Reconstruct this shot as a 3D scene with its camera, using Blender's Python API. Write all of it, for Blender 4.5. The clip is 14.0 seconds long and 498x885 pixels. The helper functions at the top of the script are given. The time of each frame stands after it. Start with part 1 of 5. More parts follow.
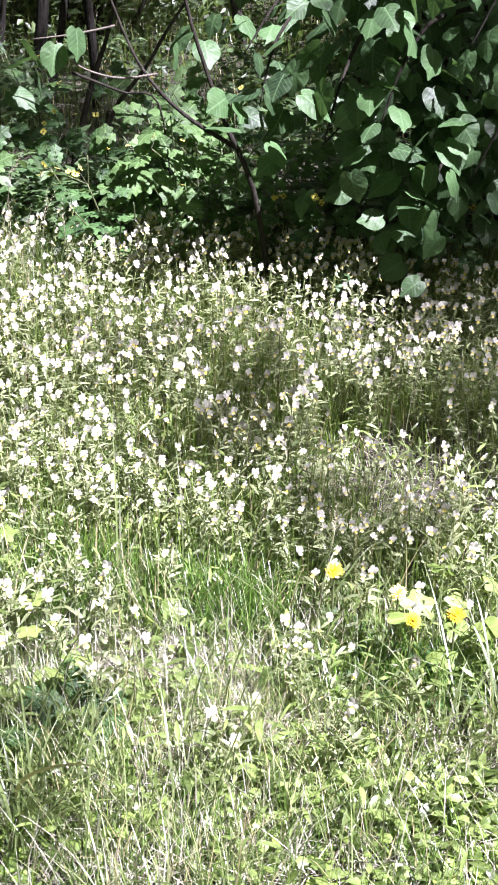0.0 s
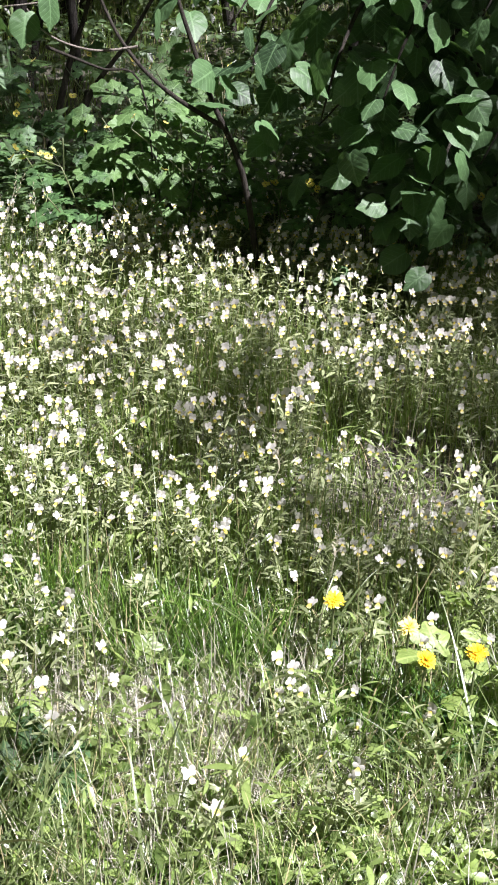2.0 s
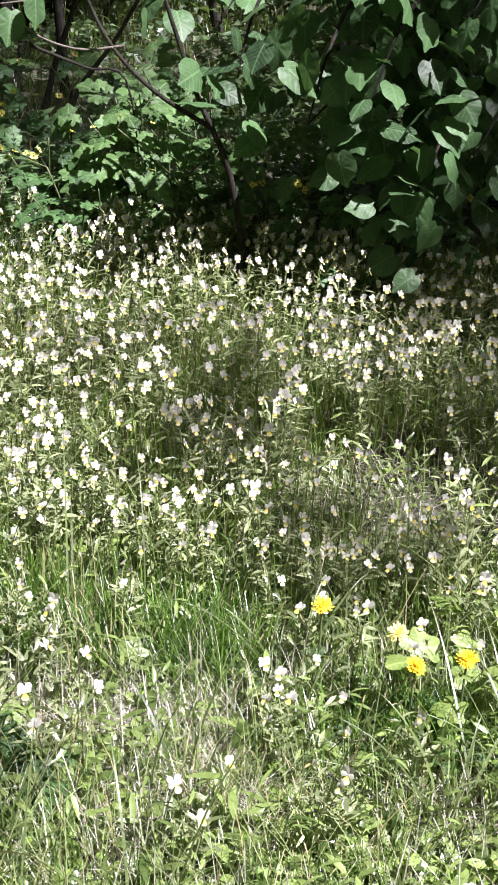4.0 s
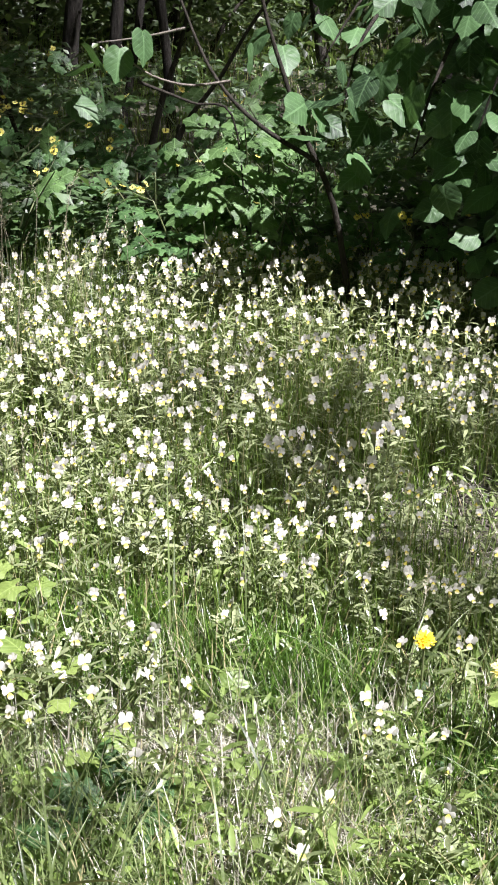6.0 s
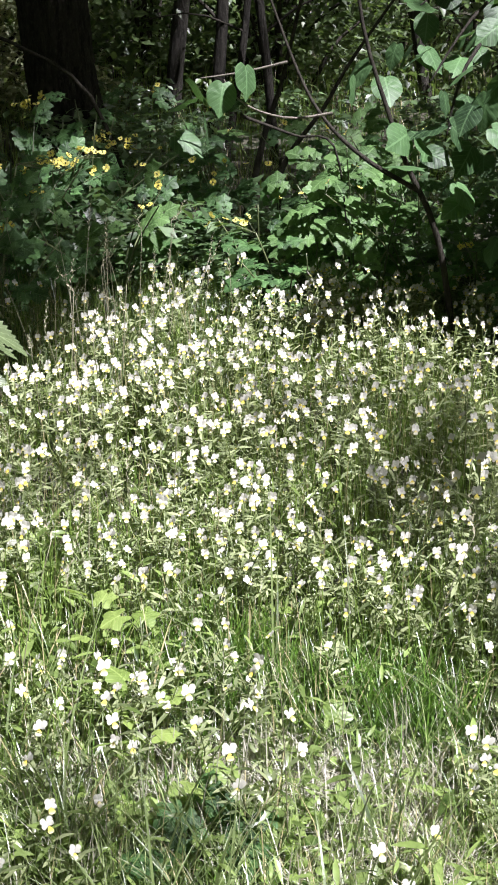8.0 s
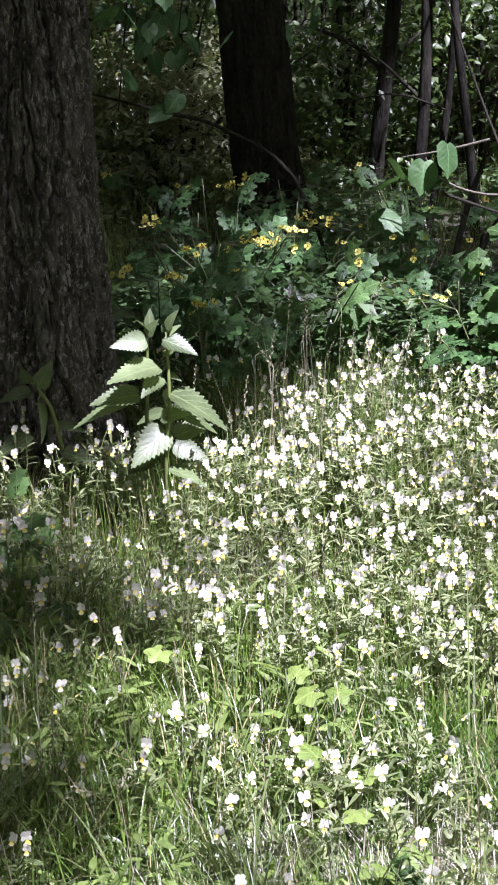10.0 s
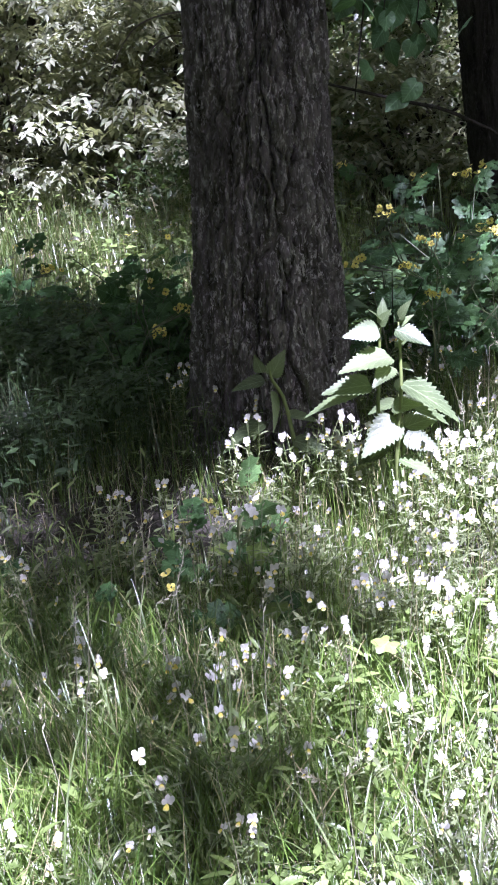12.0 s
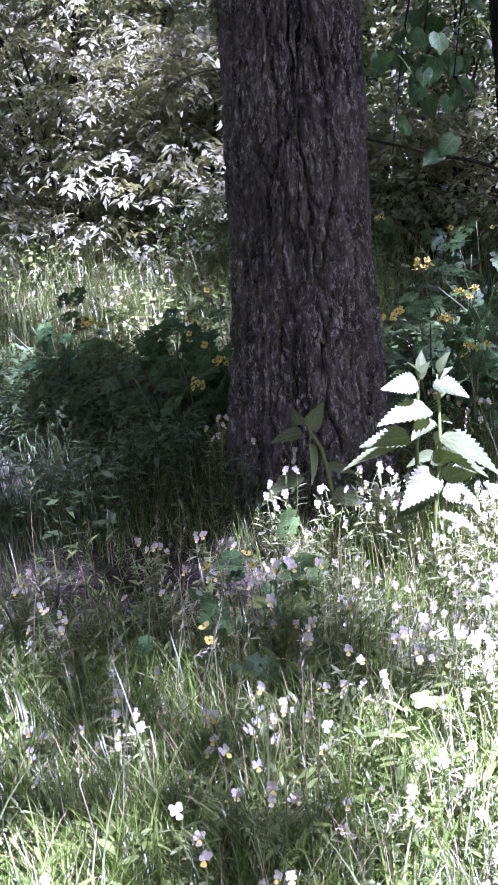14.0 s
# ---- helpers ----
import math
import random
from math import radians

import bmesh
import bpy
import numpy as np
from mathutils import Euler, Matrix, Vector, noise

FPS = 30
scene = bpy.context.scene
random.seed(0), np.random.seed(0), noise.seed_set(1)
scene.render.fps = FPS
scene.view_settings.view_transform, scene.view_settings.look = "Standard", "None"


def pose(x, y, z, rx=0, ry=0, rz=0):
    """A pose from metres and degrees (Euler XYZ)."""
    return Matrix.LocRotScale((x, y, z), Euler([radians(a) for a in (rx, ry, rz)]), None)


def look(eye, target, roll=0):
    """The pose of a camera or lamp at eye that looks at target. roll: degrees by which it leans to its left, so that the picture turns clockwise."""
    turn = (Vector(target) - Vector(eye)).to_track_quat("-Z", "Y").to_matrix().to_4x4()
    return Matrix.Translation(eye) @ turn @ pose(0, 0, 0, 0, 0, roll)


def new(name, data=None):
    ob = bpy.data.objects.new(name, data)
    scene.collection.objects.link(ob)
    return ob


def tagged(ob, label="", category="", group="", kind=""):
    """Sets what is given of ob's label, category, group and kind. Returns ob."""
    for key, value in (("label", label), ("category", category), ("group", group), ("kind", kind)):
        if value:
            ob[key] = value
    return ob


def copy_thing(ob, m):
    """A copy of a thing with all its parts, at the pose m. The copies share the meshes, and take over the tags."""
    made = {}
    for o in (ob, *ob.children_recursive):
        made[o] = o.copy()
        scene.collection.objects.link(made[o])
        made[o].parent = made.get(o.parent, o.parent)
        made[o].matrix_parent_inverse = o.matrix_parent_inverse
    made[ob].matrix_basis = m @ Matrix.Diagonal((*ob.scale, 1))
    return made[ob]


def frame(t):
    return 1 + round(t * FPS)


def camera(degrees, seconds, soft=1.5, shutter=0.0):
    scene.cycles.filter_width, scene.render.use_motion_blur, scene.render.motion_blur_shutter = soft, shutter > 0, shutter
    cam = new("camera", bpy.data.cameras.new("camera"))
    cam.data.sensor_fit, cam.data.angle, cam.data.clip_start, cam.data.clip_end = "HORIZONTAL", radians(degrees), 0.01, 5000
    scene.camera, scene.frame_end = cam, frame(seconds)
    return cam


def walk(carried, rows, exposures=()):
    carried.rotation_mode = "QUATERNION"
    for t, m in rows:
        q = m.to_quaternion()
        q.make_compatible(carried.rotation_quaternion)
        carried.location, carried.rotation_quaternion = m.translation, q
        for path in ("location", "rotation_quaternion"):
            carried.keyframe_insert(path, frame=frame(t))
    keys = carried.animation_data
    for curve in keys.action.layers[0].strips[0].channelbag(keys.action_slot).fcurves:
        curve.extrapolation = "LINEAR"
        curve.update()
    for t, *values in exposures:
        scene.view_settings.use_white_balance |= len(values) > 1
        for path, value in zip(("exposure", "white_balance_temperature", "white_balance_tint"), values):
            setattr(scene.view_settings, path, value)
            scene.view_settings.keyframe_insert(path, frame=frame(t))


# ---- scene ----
cam = camera(20.825, 14.0, soft=1.8)
ROWS = [
    (0, 0, -0.371, 1.631, 0.531, -26.21, 2.507),
    (0.5, 0, -0.13, 1.513, 0.697, -26.378, 2.671),
    (1, 0, -0.087, 1.493, 0.511, -26.29, 2.699),
    (1.5, 0, -0.054, 1.476, -0.005, -25.943, 2.973),
    (2, 0, -0.032, 1.466, 0.018, -25.878, 2.99),
    (2.5, 0, -0.006, 1.453, -0.223, -25.779, 3.157),
    (4.8, 0, 0, 1.45, -0.604, -25.672, 3.31),
    (5, 0, 0, 1.45, 0.497, -25.484, 2.925),
    (5.5, 0, 0, 1.45, 3.231, -25.395, 2.089),
    (6, 0, 0, 1.45, 4.26, -24.566, 1.69),
    (6.5, 0, 0, 1.45, 5.02, -24.581, 1.533),
    (7, 0, 0, 1.45, 6.741, -24.372, 0.806),
    (7.2, 0, 0, 1.45, 7.406, -24.193, 0.5),
    (9.3, 0, 0, 1.45, 12.82, -21.95, -0.93),
    (9.5, 0, 0, 1.45, 14.06, -21.684, -1.059),
    (10, 0, 0, 1.45, 17.889, -19.899, -2.727),
    (10.5, 0, 0, 1.45, 20.772, -19.701, -3.689),
    (11, 0, 0, 1.45, 23.549, -20.066, -4.445),
    (11.5, 0, 0, 1.45, 26.121, -19.838, -4.987),
    (12, 0, 0, 1.45, 28.24, -19.64, -5.309),
    (12.5, 0, 0, 1.45, 29.479, -19.613, -5.705),
    (13, 0, 0, 1.45, 30.064, -19.595, -5.959),
    (13.5, 0, 0, 1.45, 29.139, -18.951, -5.565),
    (14, 0, 0, 1.45, 29.717, -17.285, -5.747),
]
EXPOSURES = [(0.0, 2.1, 5760, 32), (0.6, 1.93, 5850, 28), (1.5, 1.6, 5970, 23), (5.0, 1.58, 6000, 23), (7.0, 1.48, 6040, 17), (9.5, 1.48, 5680, 26), (10.1, 1.66, 5610, 29), (10.6, 1.95, 5490, 32), (11.1, 2.21, 5320, 34), (11.6, 2.42, 5230, 28), (12.0, 2.34, 5150, 42), (12.5, 2.58, 5030, 55), (14.0, 2.7, 5000, 60)]
walk(cam, [(t, pose(x, y, z, 0, 0, yaw) @ pose(0, 0, 0, 90 + pitch) @ pose(0, 0, 0, 0, 0, roll)) for t, x, y, z, yaw, pitch, roll in ROWS], EXPOSURES)

# ---- light ----
TO_SUN = Vector((0.42, -0.24, 0.87)).normalized()
world = bpy.data.worlds.new("sky")
scene.world = world
world.use_nodes = True
wn = world.node_tree.nodes
sky = wn.new("ShaderNodeTexSky")
sky.sky_type = "NISHITA"
sky.sun_disc = False
sky.air_density, sky.dust_density, sky.ozone_density = 0.05, 3.0, 0.0
sky.sun_elevation = math.asin(TO_SUN.z)
sky.sun_rotation = math.atan2(TO_SUN.x, TO_SUN.y)
world.node_tree.links.new(sky.outputs[0], wn["Background"].inputs[0])
wn["Background"].inputs[1].default_value = 0.05
sun = new("sun", bpy.data.lights.new("sun", "SUN"))
sun.data.energy, sun.data.angle, sun.data.color = 5.0, radians(0.55), (1.0, 0.965, 0.905)
sun.matrix_world = look(TO_SUN * 40, (0, 0, 0))

# ---- materials ----
def node_mat(name):
    m = bpy.data.materials.new(name)
    m.use_nodes = True
    n, l = m.node_tree.nodes, m.node_tree.links
    return m, n, l, n["Principled BSDF"]


def mixed(n, l, fac, a, b):
    """A colour mix of a and b (colours or sockets) by fac (a number or a socket)."""
    x = n.new("ShaderNodeMix")
    x.data_type = "RGBA"
    for sock, v in ((x.inputs[0], fac), (x.inputs[6], a), (x.inputs[7], b)):
        if isinstance(v, bpy.types.NodeSocket):
            l.new(v, sock)
        else:
            sock.default_value = (*v, 1) if isinstance(v, tuple) else v
    return x.outputs[2]


def calc(n, l, op, a, b=0.0):
    x = n.new("ShaderNodeMath")
    x.operation = op
    for sock, v in zip(x.inputs, (a, b)):
        if isinstance(v, bpy.types.NodeSocket):
            l.new(v, sock)
        else:
            sock.default_value = v
    return x.outputs[0]


def grain(n, l, scale, detail=4.0, vec=None, rough=0.6):
    x = n.new("ShaderNodeTexNoise")
    x.inputs["Scale"].default_value, x.inputs["Detail"].default_value, x.inputs["Roughness"].default_value = scale, detail, rough
    if vec is None:
        g = n.new("ShaderNodeNewGeometry")
        vec = g.outputs["Position"]
    l.new(vec, x.inputs["Vector"])
    return x.outputs["Fac"]


def leaf_mat(name, dark, light, trans=0.3, rough=0.45, veins=False, sheen=0.85, dry=0.0, k=(0.3, 0.96)):
    """Living leaf: two tones varied leaf by leaf and by a fine grain, light passing through, side veins as relief."""
    green = (1.04, 1.0, 1.15) if k[0] < 0.7 else (1, 1, 1)
    dark, light = tuple(c * k[0] * q for c, q in zip(dark, green)), tuple(c * k[1] * q for c, q in zip(light, green))
    m, n, l, p = node_mat(name)
    rnd = calc(n, l, "FRACT", calc(n, l, "ADD", n.new("ShaderNodeObjectInfo").outputs["Random"], n.new("ShaderNodeNewGeometry").outputs["Random Per Island"]))
    g = calc(n, l, "ADD", calc(n, l, "MULTIPLY", grain(n, l, 13.0, 3.0), 0.65), calc(n, l, "MULTIPLY", grain(n, l, 70.0), 0.35))
    fac = calc(n, l, "ADD", calc(n, l, "MULTIPLY", rnd, 0.75), calc(n, l, "MULTIPLY", calc(n, l, "SUBTRACT", g, 0.43), 1.25))
    col = mixed(n, l, fac, dark, light)
    if dry:
        spot = calc(n, l, "GREATER_THAN", calc(n, l, "FRACT", calc(n, l, "MULTIPLY", rnd, 37.0)), 1 - dry)
        col = mixed(n, l, spot, col, (0.42, 0.36, 0.2))
    height = calc(n, l, "MULTIPLY", grain(n, l, 320.0, 2.0), 0.35)
    if veins:
        uv = n.new("ShaderNodeUVMap")
        sep = n.new("ShaderNodeSeparateXYZ")
        l.new(uv.outputs[0], sep.inputs[0])
        av = calc(n, l, "ABSOLUTE", sep.outputs[1])
        ph = calc(n, l, "FRACT", calc(n, l, "SUBTRACT", calc(n, l, "MULTIPLY", sep.outputs[0], 6.5), calc(n, l, "MULTIPLY", av, 2.3)))
        side = calc(n, l, "LESS_THAN", calc(n, l, "ABSOLUTE", calc(n, l, "SUBTRACT", ph, 0.5)), 0.05)
        rib = calc(n, l, "MAXIMUM", side, calc(n, l, "LESS_THAN", av, 0.05))
        bulge = calc(n, l, "ABSOLUTE", calc(n, l, "SUBTRACT", ph, 0.5))
        height = calc(n, l, "ADD", height, calc(n, l, "MULTIPLY", bulge, 0.4))
        col = mixed(n, l, calc(n, l, "MULTIPLY", rib, 0.3), col, tuple(min(1, c * 1.8 + 0.05) for c in light))
    bump = n.new("ShaderNodeBump")
    bump.inputs["Strength"].default_value, bump.inputs["Distance"].default_value = 0.5, 0.002
    l.new(height, bump.inputs["Height"])
    l.new(bump.outputs[0], p.inputs["Normal"])
    l.new(col, p.inputs["Base Color"])
    p.inputs["Roughness"].default_value, p.inputs["Specular IOR Level"].default_value = rough, sheen
    t = n.new("ShaderNodeBsdfTranslucent")
    l.new(mixed(n, l, 0.55, col, tuple(min(1, c * k) for c, k in zip(light, (1.5, 1.6, 0.7)))), t.inputs[0])
    mix = n.new("ShaderNodeMixShader")
    mix.inputs[0].default_value = trans
    l.new(p.outputs[0], mix.inputs[1])
    l.new(t.outputs[0], mix.inputs[2])
    l.new(mix.outputs[0], n["Material Output"].inputs[0])
    return m


def bark_mat(name, dark, mid, pale, scale=1.0, streak=0.5, plates=False):
    """Furrowed bark: upright streaks, scaly grain, pale weathered flakes and a little algae."""
    m, n, l, p = node_mat(name)
    pos = n.new("ShaderNodeNewGeometry").outputs["Position"]
    mp = n.new("ShaderNodeMapping")
    mp.inputs["Scale"].default_value = (1, 1, 0.22 if plates else 0.15)
    l.new(pos, mp.inputs["Vector"])
    a = grain(n, l, 26.0 * scale, 6.0, mp.outputs[0])
    b = grain(n, l, 120.0 * scale, 5.0, mp.outputs[0], 0.7)
    c = grain(n, l, 4.0 * scale, 3.0)
    mf = n.new("ShaderNodeMapping")
    mf.inputs["Scale"].default_value = (1, 1, 0.45)
    l.new(pos, mf.inputs["Vector"])
    flake = grain(n, l, 85.0 * scale, 5.0, mf.outputs[0], 0.75)
    ar = n.new("ShaderNodeMapRange")
    ar.inputs[1].default_value, ar.inputs[2].default_value = 0.34, 0.56
    l.new(a, ar.inputs[0])
    col = mixed(n, l, ar.outputs[0], dark, mid)
    r = n.new("ShaderNodeMapRange")
    r.inputs[1].default_value, r.inputs[2].default_value = 0.53, 0.58
    l.new(flake, r.inputs[0])
    patch = n.new("ShaderNodeMapRange")
    patch.inputs[1].default_value, patch.inputs[2].default_value = 0.22, 0.55
    l.new(c, patch.inputs[0])
    col = mixed(n, l, calc(n, l, "MULTIPLY", r.outputs[0], calc(n, l, "MULTIPLY", patch.outputs[0], streak)), col, pale)
    col = mixed(n, l, calc(n, l, "MULTIPLY", b, 0.6), col, dark)
    if plates:
        uv = n.new("ShaderNodeUVMap")
        sep = n.new("ShaderNodeSeparateXYZ")
        l.new(uv.outputs[0], sep.inputs[0])
        tone = calc(n, l, "MULTIPLY", calc(n, l, "POWER", sep.outputs[0], 3.0), calc(n, l, "MULTIPLY", patch.outputs[0], 0.16))
        col = mixed(n, l, tone, col, pale)
        col = mixed(n, l, calc(n, l, "MULTIPLY", sep.outputs[1], 0.3), col, mid)
    l.new(col, p.inputs["Base Color"])
    p.inputs["Roughness"].default_value, p.inputs["Specular IOR Level"].default_value = 0.9, 0.2
    bump = n.new("ShaderNodeBump")
    bump.inputs["Strength"].default_value, bump.inputs["Distance"].default_value = 1.0, 0.02 / scale
    l.new(calc(n, l, "ADD", a, calc(n, l, "MULTIPLY", b, 0.9)), bump.inputs["Height"])
    l.new(bump.outputs[0], p.inputs["Normal"])
    return m


def petal_mat(name, base, heart=None, trans=0.25):
    """Thin petal, slightly varied flower by flower; heart: a second colour towards the throat."""
    m, n, l, p = node_mat(name)
    rnd = n.new("ShaderNodeObjectInfo").outputs["Random"]
    g = grain(n, l, 400.0, 2.0)
    col = mixed(n, l, calc(n, l, "MULTIPLY", g, 0.6), base, tuple(c * 0.7 for c in base))
    if heart:
        uv = n.new("ShaderNodeUVMap")
        sep = n.new("ShaderNodeSeparateXYZ")
        l.new(uv.outputs[0], sep.inputs[0])
        r = n.new("ShaderNodeMapRange")
        r.inputs[1].default_value, r.inputs[2].default_value = 1.0, 0.45
        l.new(calc(n, l, "ADD", sep.outputs[0], calc(n, l, "MULTIPLY", calc(n, l, "SUBTRACT", rnd, 0.4), 0.8)), r.inputs[0])
        col = mixed(n, l, r.outputs[0], col, heart)
    l.new(col, p.inputs["Base Color"])
    p.inputs["Roughness"].default_value, p.inputs["Specular IOR Level"].default_value = 0.65, 0.25
    t = n.new("ShaderNodeBsdfTranslucent")
    l.new(col, t.inputs[0])
    mix = n.new("ShaderNodeMixShader")
    mix.inputs[0].default_value = trans
    l.new(p.outputs[0], mix.inputs[1])
    l.new(t.outputs[0], mix.inputs[2])
    l.new(mix.outputs[0], n["Material Output"].inputs[0])
    return m


def soil_mat():
    m, n, l, p = node_mat("litter_soil")
    a, b, c = grain(n, l, 3.0, 5.0), grain(n, l, 38.0, 6.0, None, 0.7), grain(n, l, 160.0, 4.0, None, 0.75)
    col = mixed(n, l, calc(n, l, "MULTIPLY", b, 1.1), (0.02, 0.017, 0.012), (0.085, 0.072, 0.054))
    col = mixed(n, l, calc(n, l, "MULTIPLY", a, 0.45), col, (0.06, 0.075, 0.03))
    r = n.new("ShaderNodeMapRange")
    r.inputs[1].default_value, r.inputs[2].default_value = 0.55, 0.7
    l.new(c, r.inputs[0])
    col = mixed(n, l, calc(n, l, "MULTIPLY", r.outputs[0], 0.6), col, (0.22, 0.19, 0.14))
    l.new(col, p.inputs["Base Color"])
    p.inputs["Roughness"].default_value = 0.95
    bump = n.new("ShaderNodeBump")
    bump.inputs["Strength"].default_value, bump.inputs["Distance"].default_value = 0.9, 0.02
    l.new(calc(n, l, "ADD", b, calc(n, l, "MULTIPLY", c, 0.5)), bump.inputs["Height"])
    l.new(bump.outputs[0], p.inputs["Normal"])
    return m


SOIL = soil_mat()
GRASS = leaf_mat("grass_green", (0.055, 0.13, 0.013), (0.23, 0.36, 0.06), 0.27, 0.32, dry=0.16)
GRASS_PALE = leaf_mat("pale_grass", (0.15, 0.21, 0.07), (0.38, 0.46, 0.2), 0.2, 0.3, dry=0.14, k=(0.7, 0.95))
GRASS_LUSH = leaf_mat("lush_grass", (0.035, 0.11, 0.01), (0.15, 0.3, 0.035), 0.27, 0.34, dry=0.06)
GRASS_BROAD = leaf_mat("broad_grass", (0.08, 0.15, 0.035), (0.23, 0.31, 0.1), 0.32, 0.35)
# copy of the grass green with shade put into its colour
GRASS_SHADED = leaf_mat("grass_shaded_copy", (0.035, 0.075, 0.02), (0.1, 0.17, 0.045), 0.3, 0.45, dry=0.05)
STRAW = leaf_mat("dry_straw", (0.22, 0.2, 0.155), (0.72, 0.69, 0.6), 0.15, 0.45, k=(1, 1))
LITTER = leaf_mat("brown_litter", (0.03, 0.024, 0.018), (0.12, 0.1, 0.075), 0.05, 0.8, k=(1, 1))
SEED = leaf_mat("seed_head", (0.2, 0.19, 0.12), (0.42, 0.39, 0.28), 0.2, 0.6, k=(0.9, 1))
HERB = leaf_mat("herb_leaf", (0.06, 0.13, 0.02), (0.28, 0.39, 0.1), 0.25, 0.34, k=(0.32, 1.0))
# shaded copy of the herb leaf: the shade is in its darker greens
HERB_SHADED = leaf_mat("shaded_undergrowth_leaf", (0.05, 0.1, 0.036), (0.15, 0.25, 0.09), 0.28, 0.42)
CLOVER = leaf_mat("low_leaf", (0.08, 0.18, 0.025), (0.3, 0.43, 0.09), 0.25, 0.36)
PANSY_LEAF = leaf_mat("pansy_leaf", (0.06, 0.125, 0.02), (0.37, 0.43, 0.2), 0.25, 0.3, k=(0.32, 1.08), sheen=1.0)
PANSY_STEM = leaf_mat("pansy_stem", (0.12, 0.17, 0.04), (0.26, 0.32, 0.1), 0.15, 0.5, k=(0.7, 0.95))
PETAL = petal_mat("white_petal", (0.68, 0.667, 0.6))
LIP = petal_mat("yellow_lip", (0.76, 0.73, 0.56), (0.8, 0.67, 0.12))
DANDELION = petal_mat("dandelion_petal", (0.95, 0.78, 0.04), (0.93, 0.68, 0.03), 0.15)
DANDELION_PALE = petal_mat("pale_dandelion_petal", (0.93, 0.83, 0.28), (0.92, 0.75, 0.15), 0.15)
CELANDINE = petal_mat("celandine_petal", (0.92, 0.84, 0.26), (0.9, 0.78, 0.16), 0.35)
CEL_LEAF = leaf_mat("celandine_leaf", (0.04, 0.11, 0.035), (0.105, 0.22, 0.062), 0.32, 0.5, veins=True, sheen=0.35)
SEEDLING = leaf_mat("pale_seedling_leaf", (0.17, 0.27, 0.05), (0.33, 0.43, 0.12), 0.4, 0.45, veins=True, k=(0.71, 0.9))
# lighter copy of the celandine leaf, with sunlight put into the colour
CEL_SUNLIT = leaf_mat("sunlit_celandine_leaf", (0.08, 0.18, 0.045), (0.16, 0.29, 0.085), 0.34, 0.5, veins=True, sheen=0.3)
NETTLE = leaf_mat("nettle_leaf", (0.09, 0.155, 0.045), (0.24, 0.32, 0.13), 0.3, 0.4, veins=True, sheen=0.8)
LINDEN = leaf_mat("linden_leaf", (0.06, 0.13, 0.05), (0.105, 0.21, 0.068), 0.27, 0.5, veins=True, sheen=0.35)
# leaf colour raised to a cream green that carries the strong sunlight
ASHLEAF = leaf_mat("sun_paled_shrub_leaf", (0.095, 0.12, 0.065), (0.41, 0.42, 0.28), 0.3, 0.4, sheen=0.4, k=(0.8, 1.0))
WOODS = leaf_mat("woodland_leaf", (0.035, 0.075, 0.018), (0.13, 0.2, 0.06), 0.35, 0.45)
CANOPY = leaf_mat("unseen_canopy_leaf", (0.05, 0.1, 0.025), (0.1, 0.17, 0.04), 0.2, 0.5)
STEM = leaf_mat("green_stem", (0.1, 0.15, 0.04), (0.18, 0.22, 0.08), 0.05, 0.5)
BARK = bark_mat("old_bark", (0.016, 0.0135, 0.013), (0.27, 0.238, 0.228), (0.8, 0.76, 0.72), 1.0, 1.0, True)
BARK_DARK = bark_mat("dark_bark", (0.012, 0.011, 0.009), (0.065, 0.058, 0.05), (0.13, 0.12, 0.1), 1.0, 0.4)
TWIG = bark_mat("twig_bark", (0.02, 0.018, 0.014), (0.055, 0.048, 0.038), (0.13, 0.115, 0.1), 3.0, 0.3)
TWIG_PALE = bark_mat("pale_twig", (0.14, 0.12, 0.1), (0.28, 0.25, 0.21), (0.4, 0.37, 0.32), 3.0, 0.6)

# ---- mesh tools ----
rng = np.random.default_rng(11)


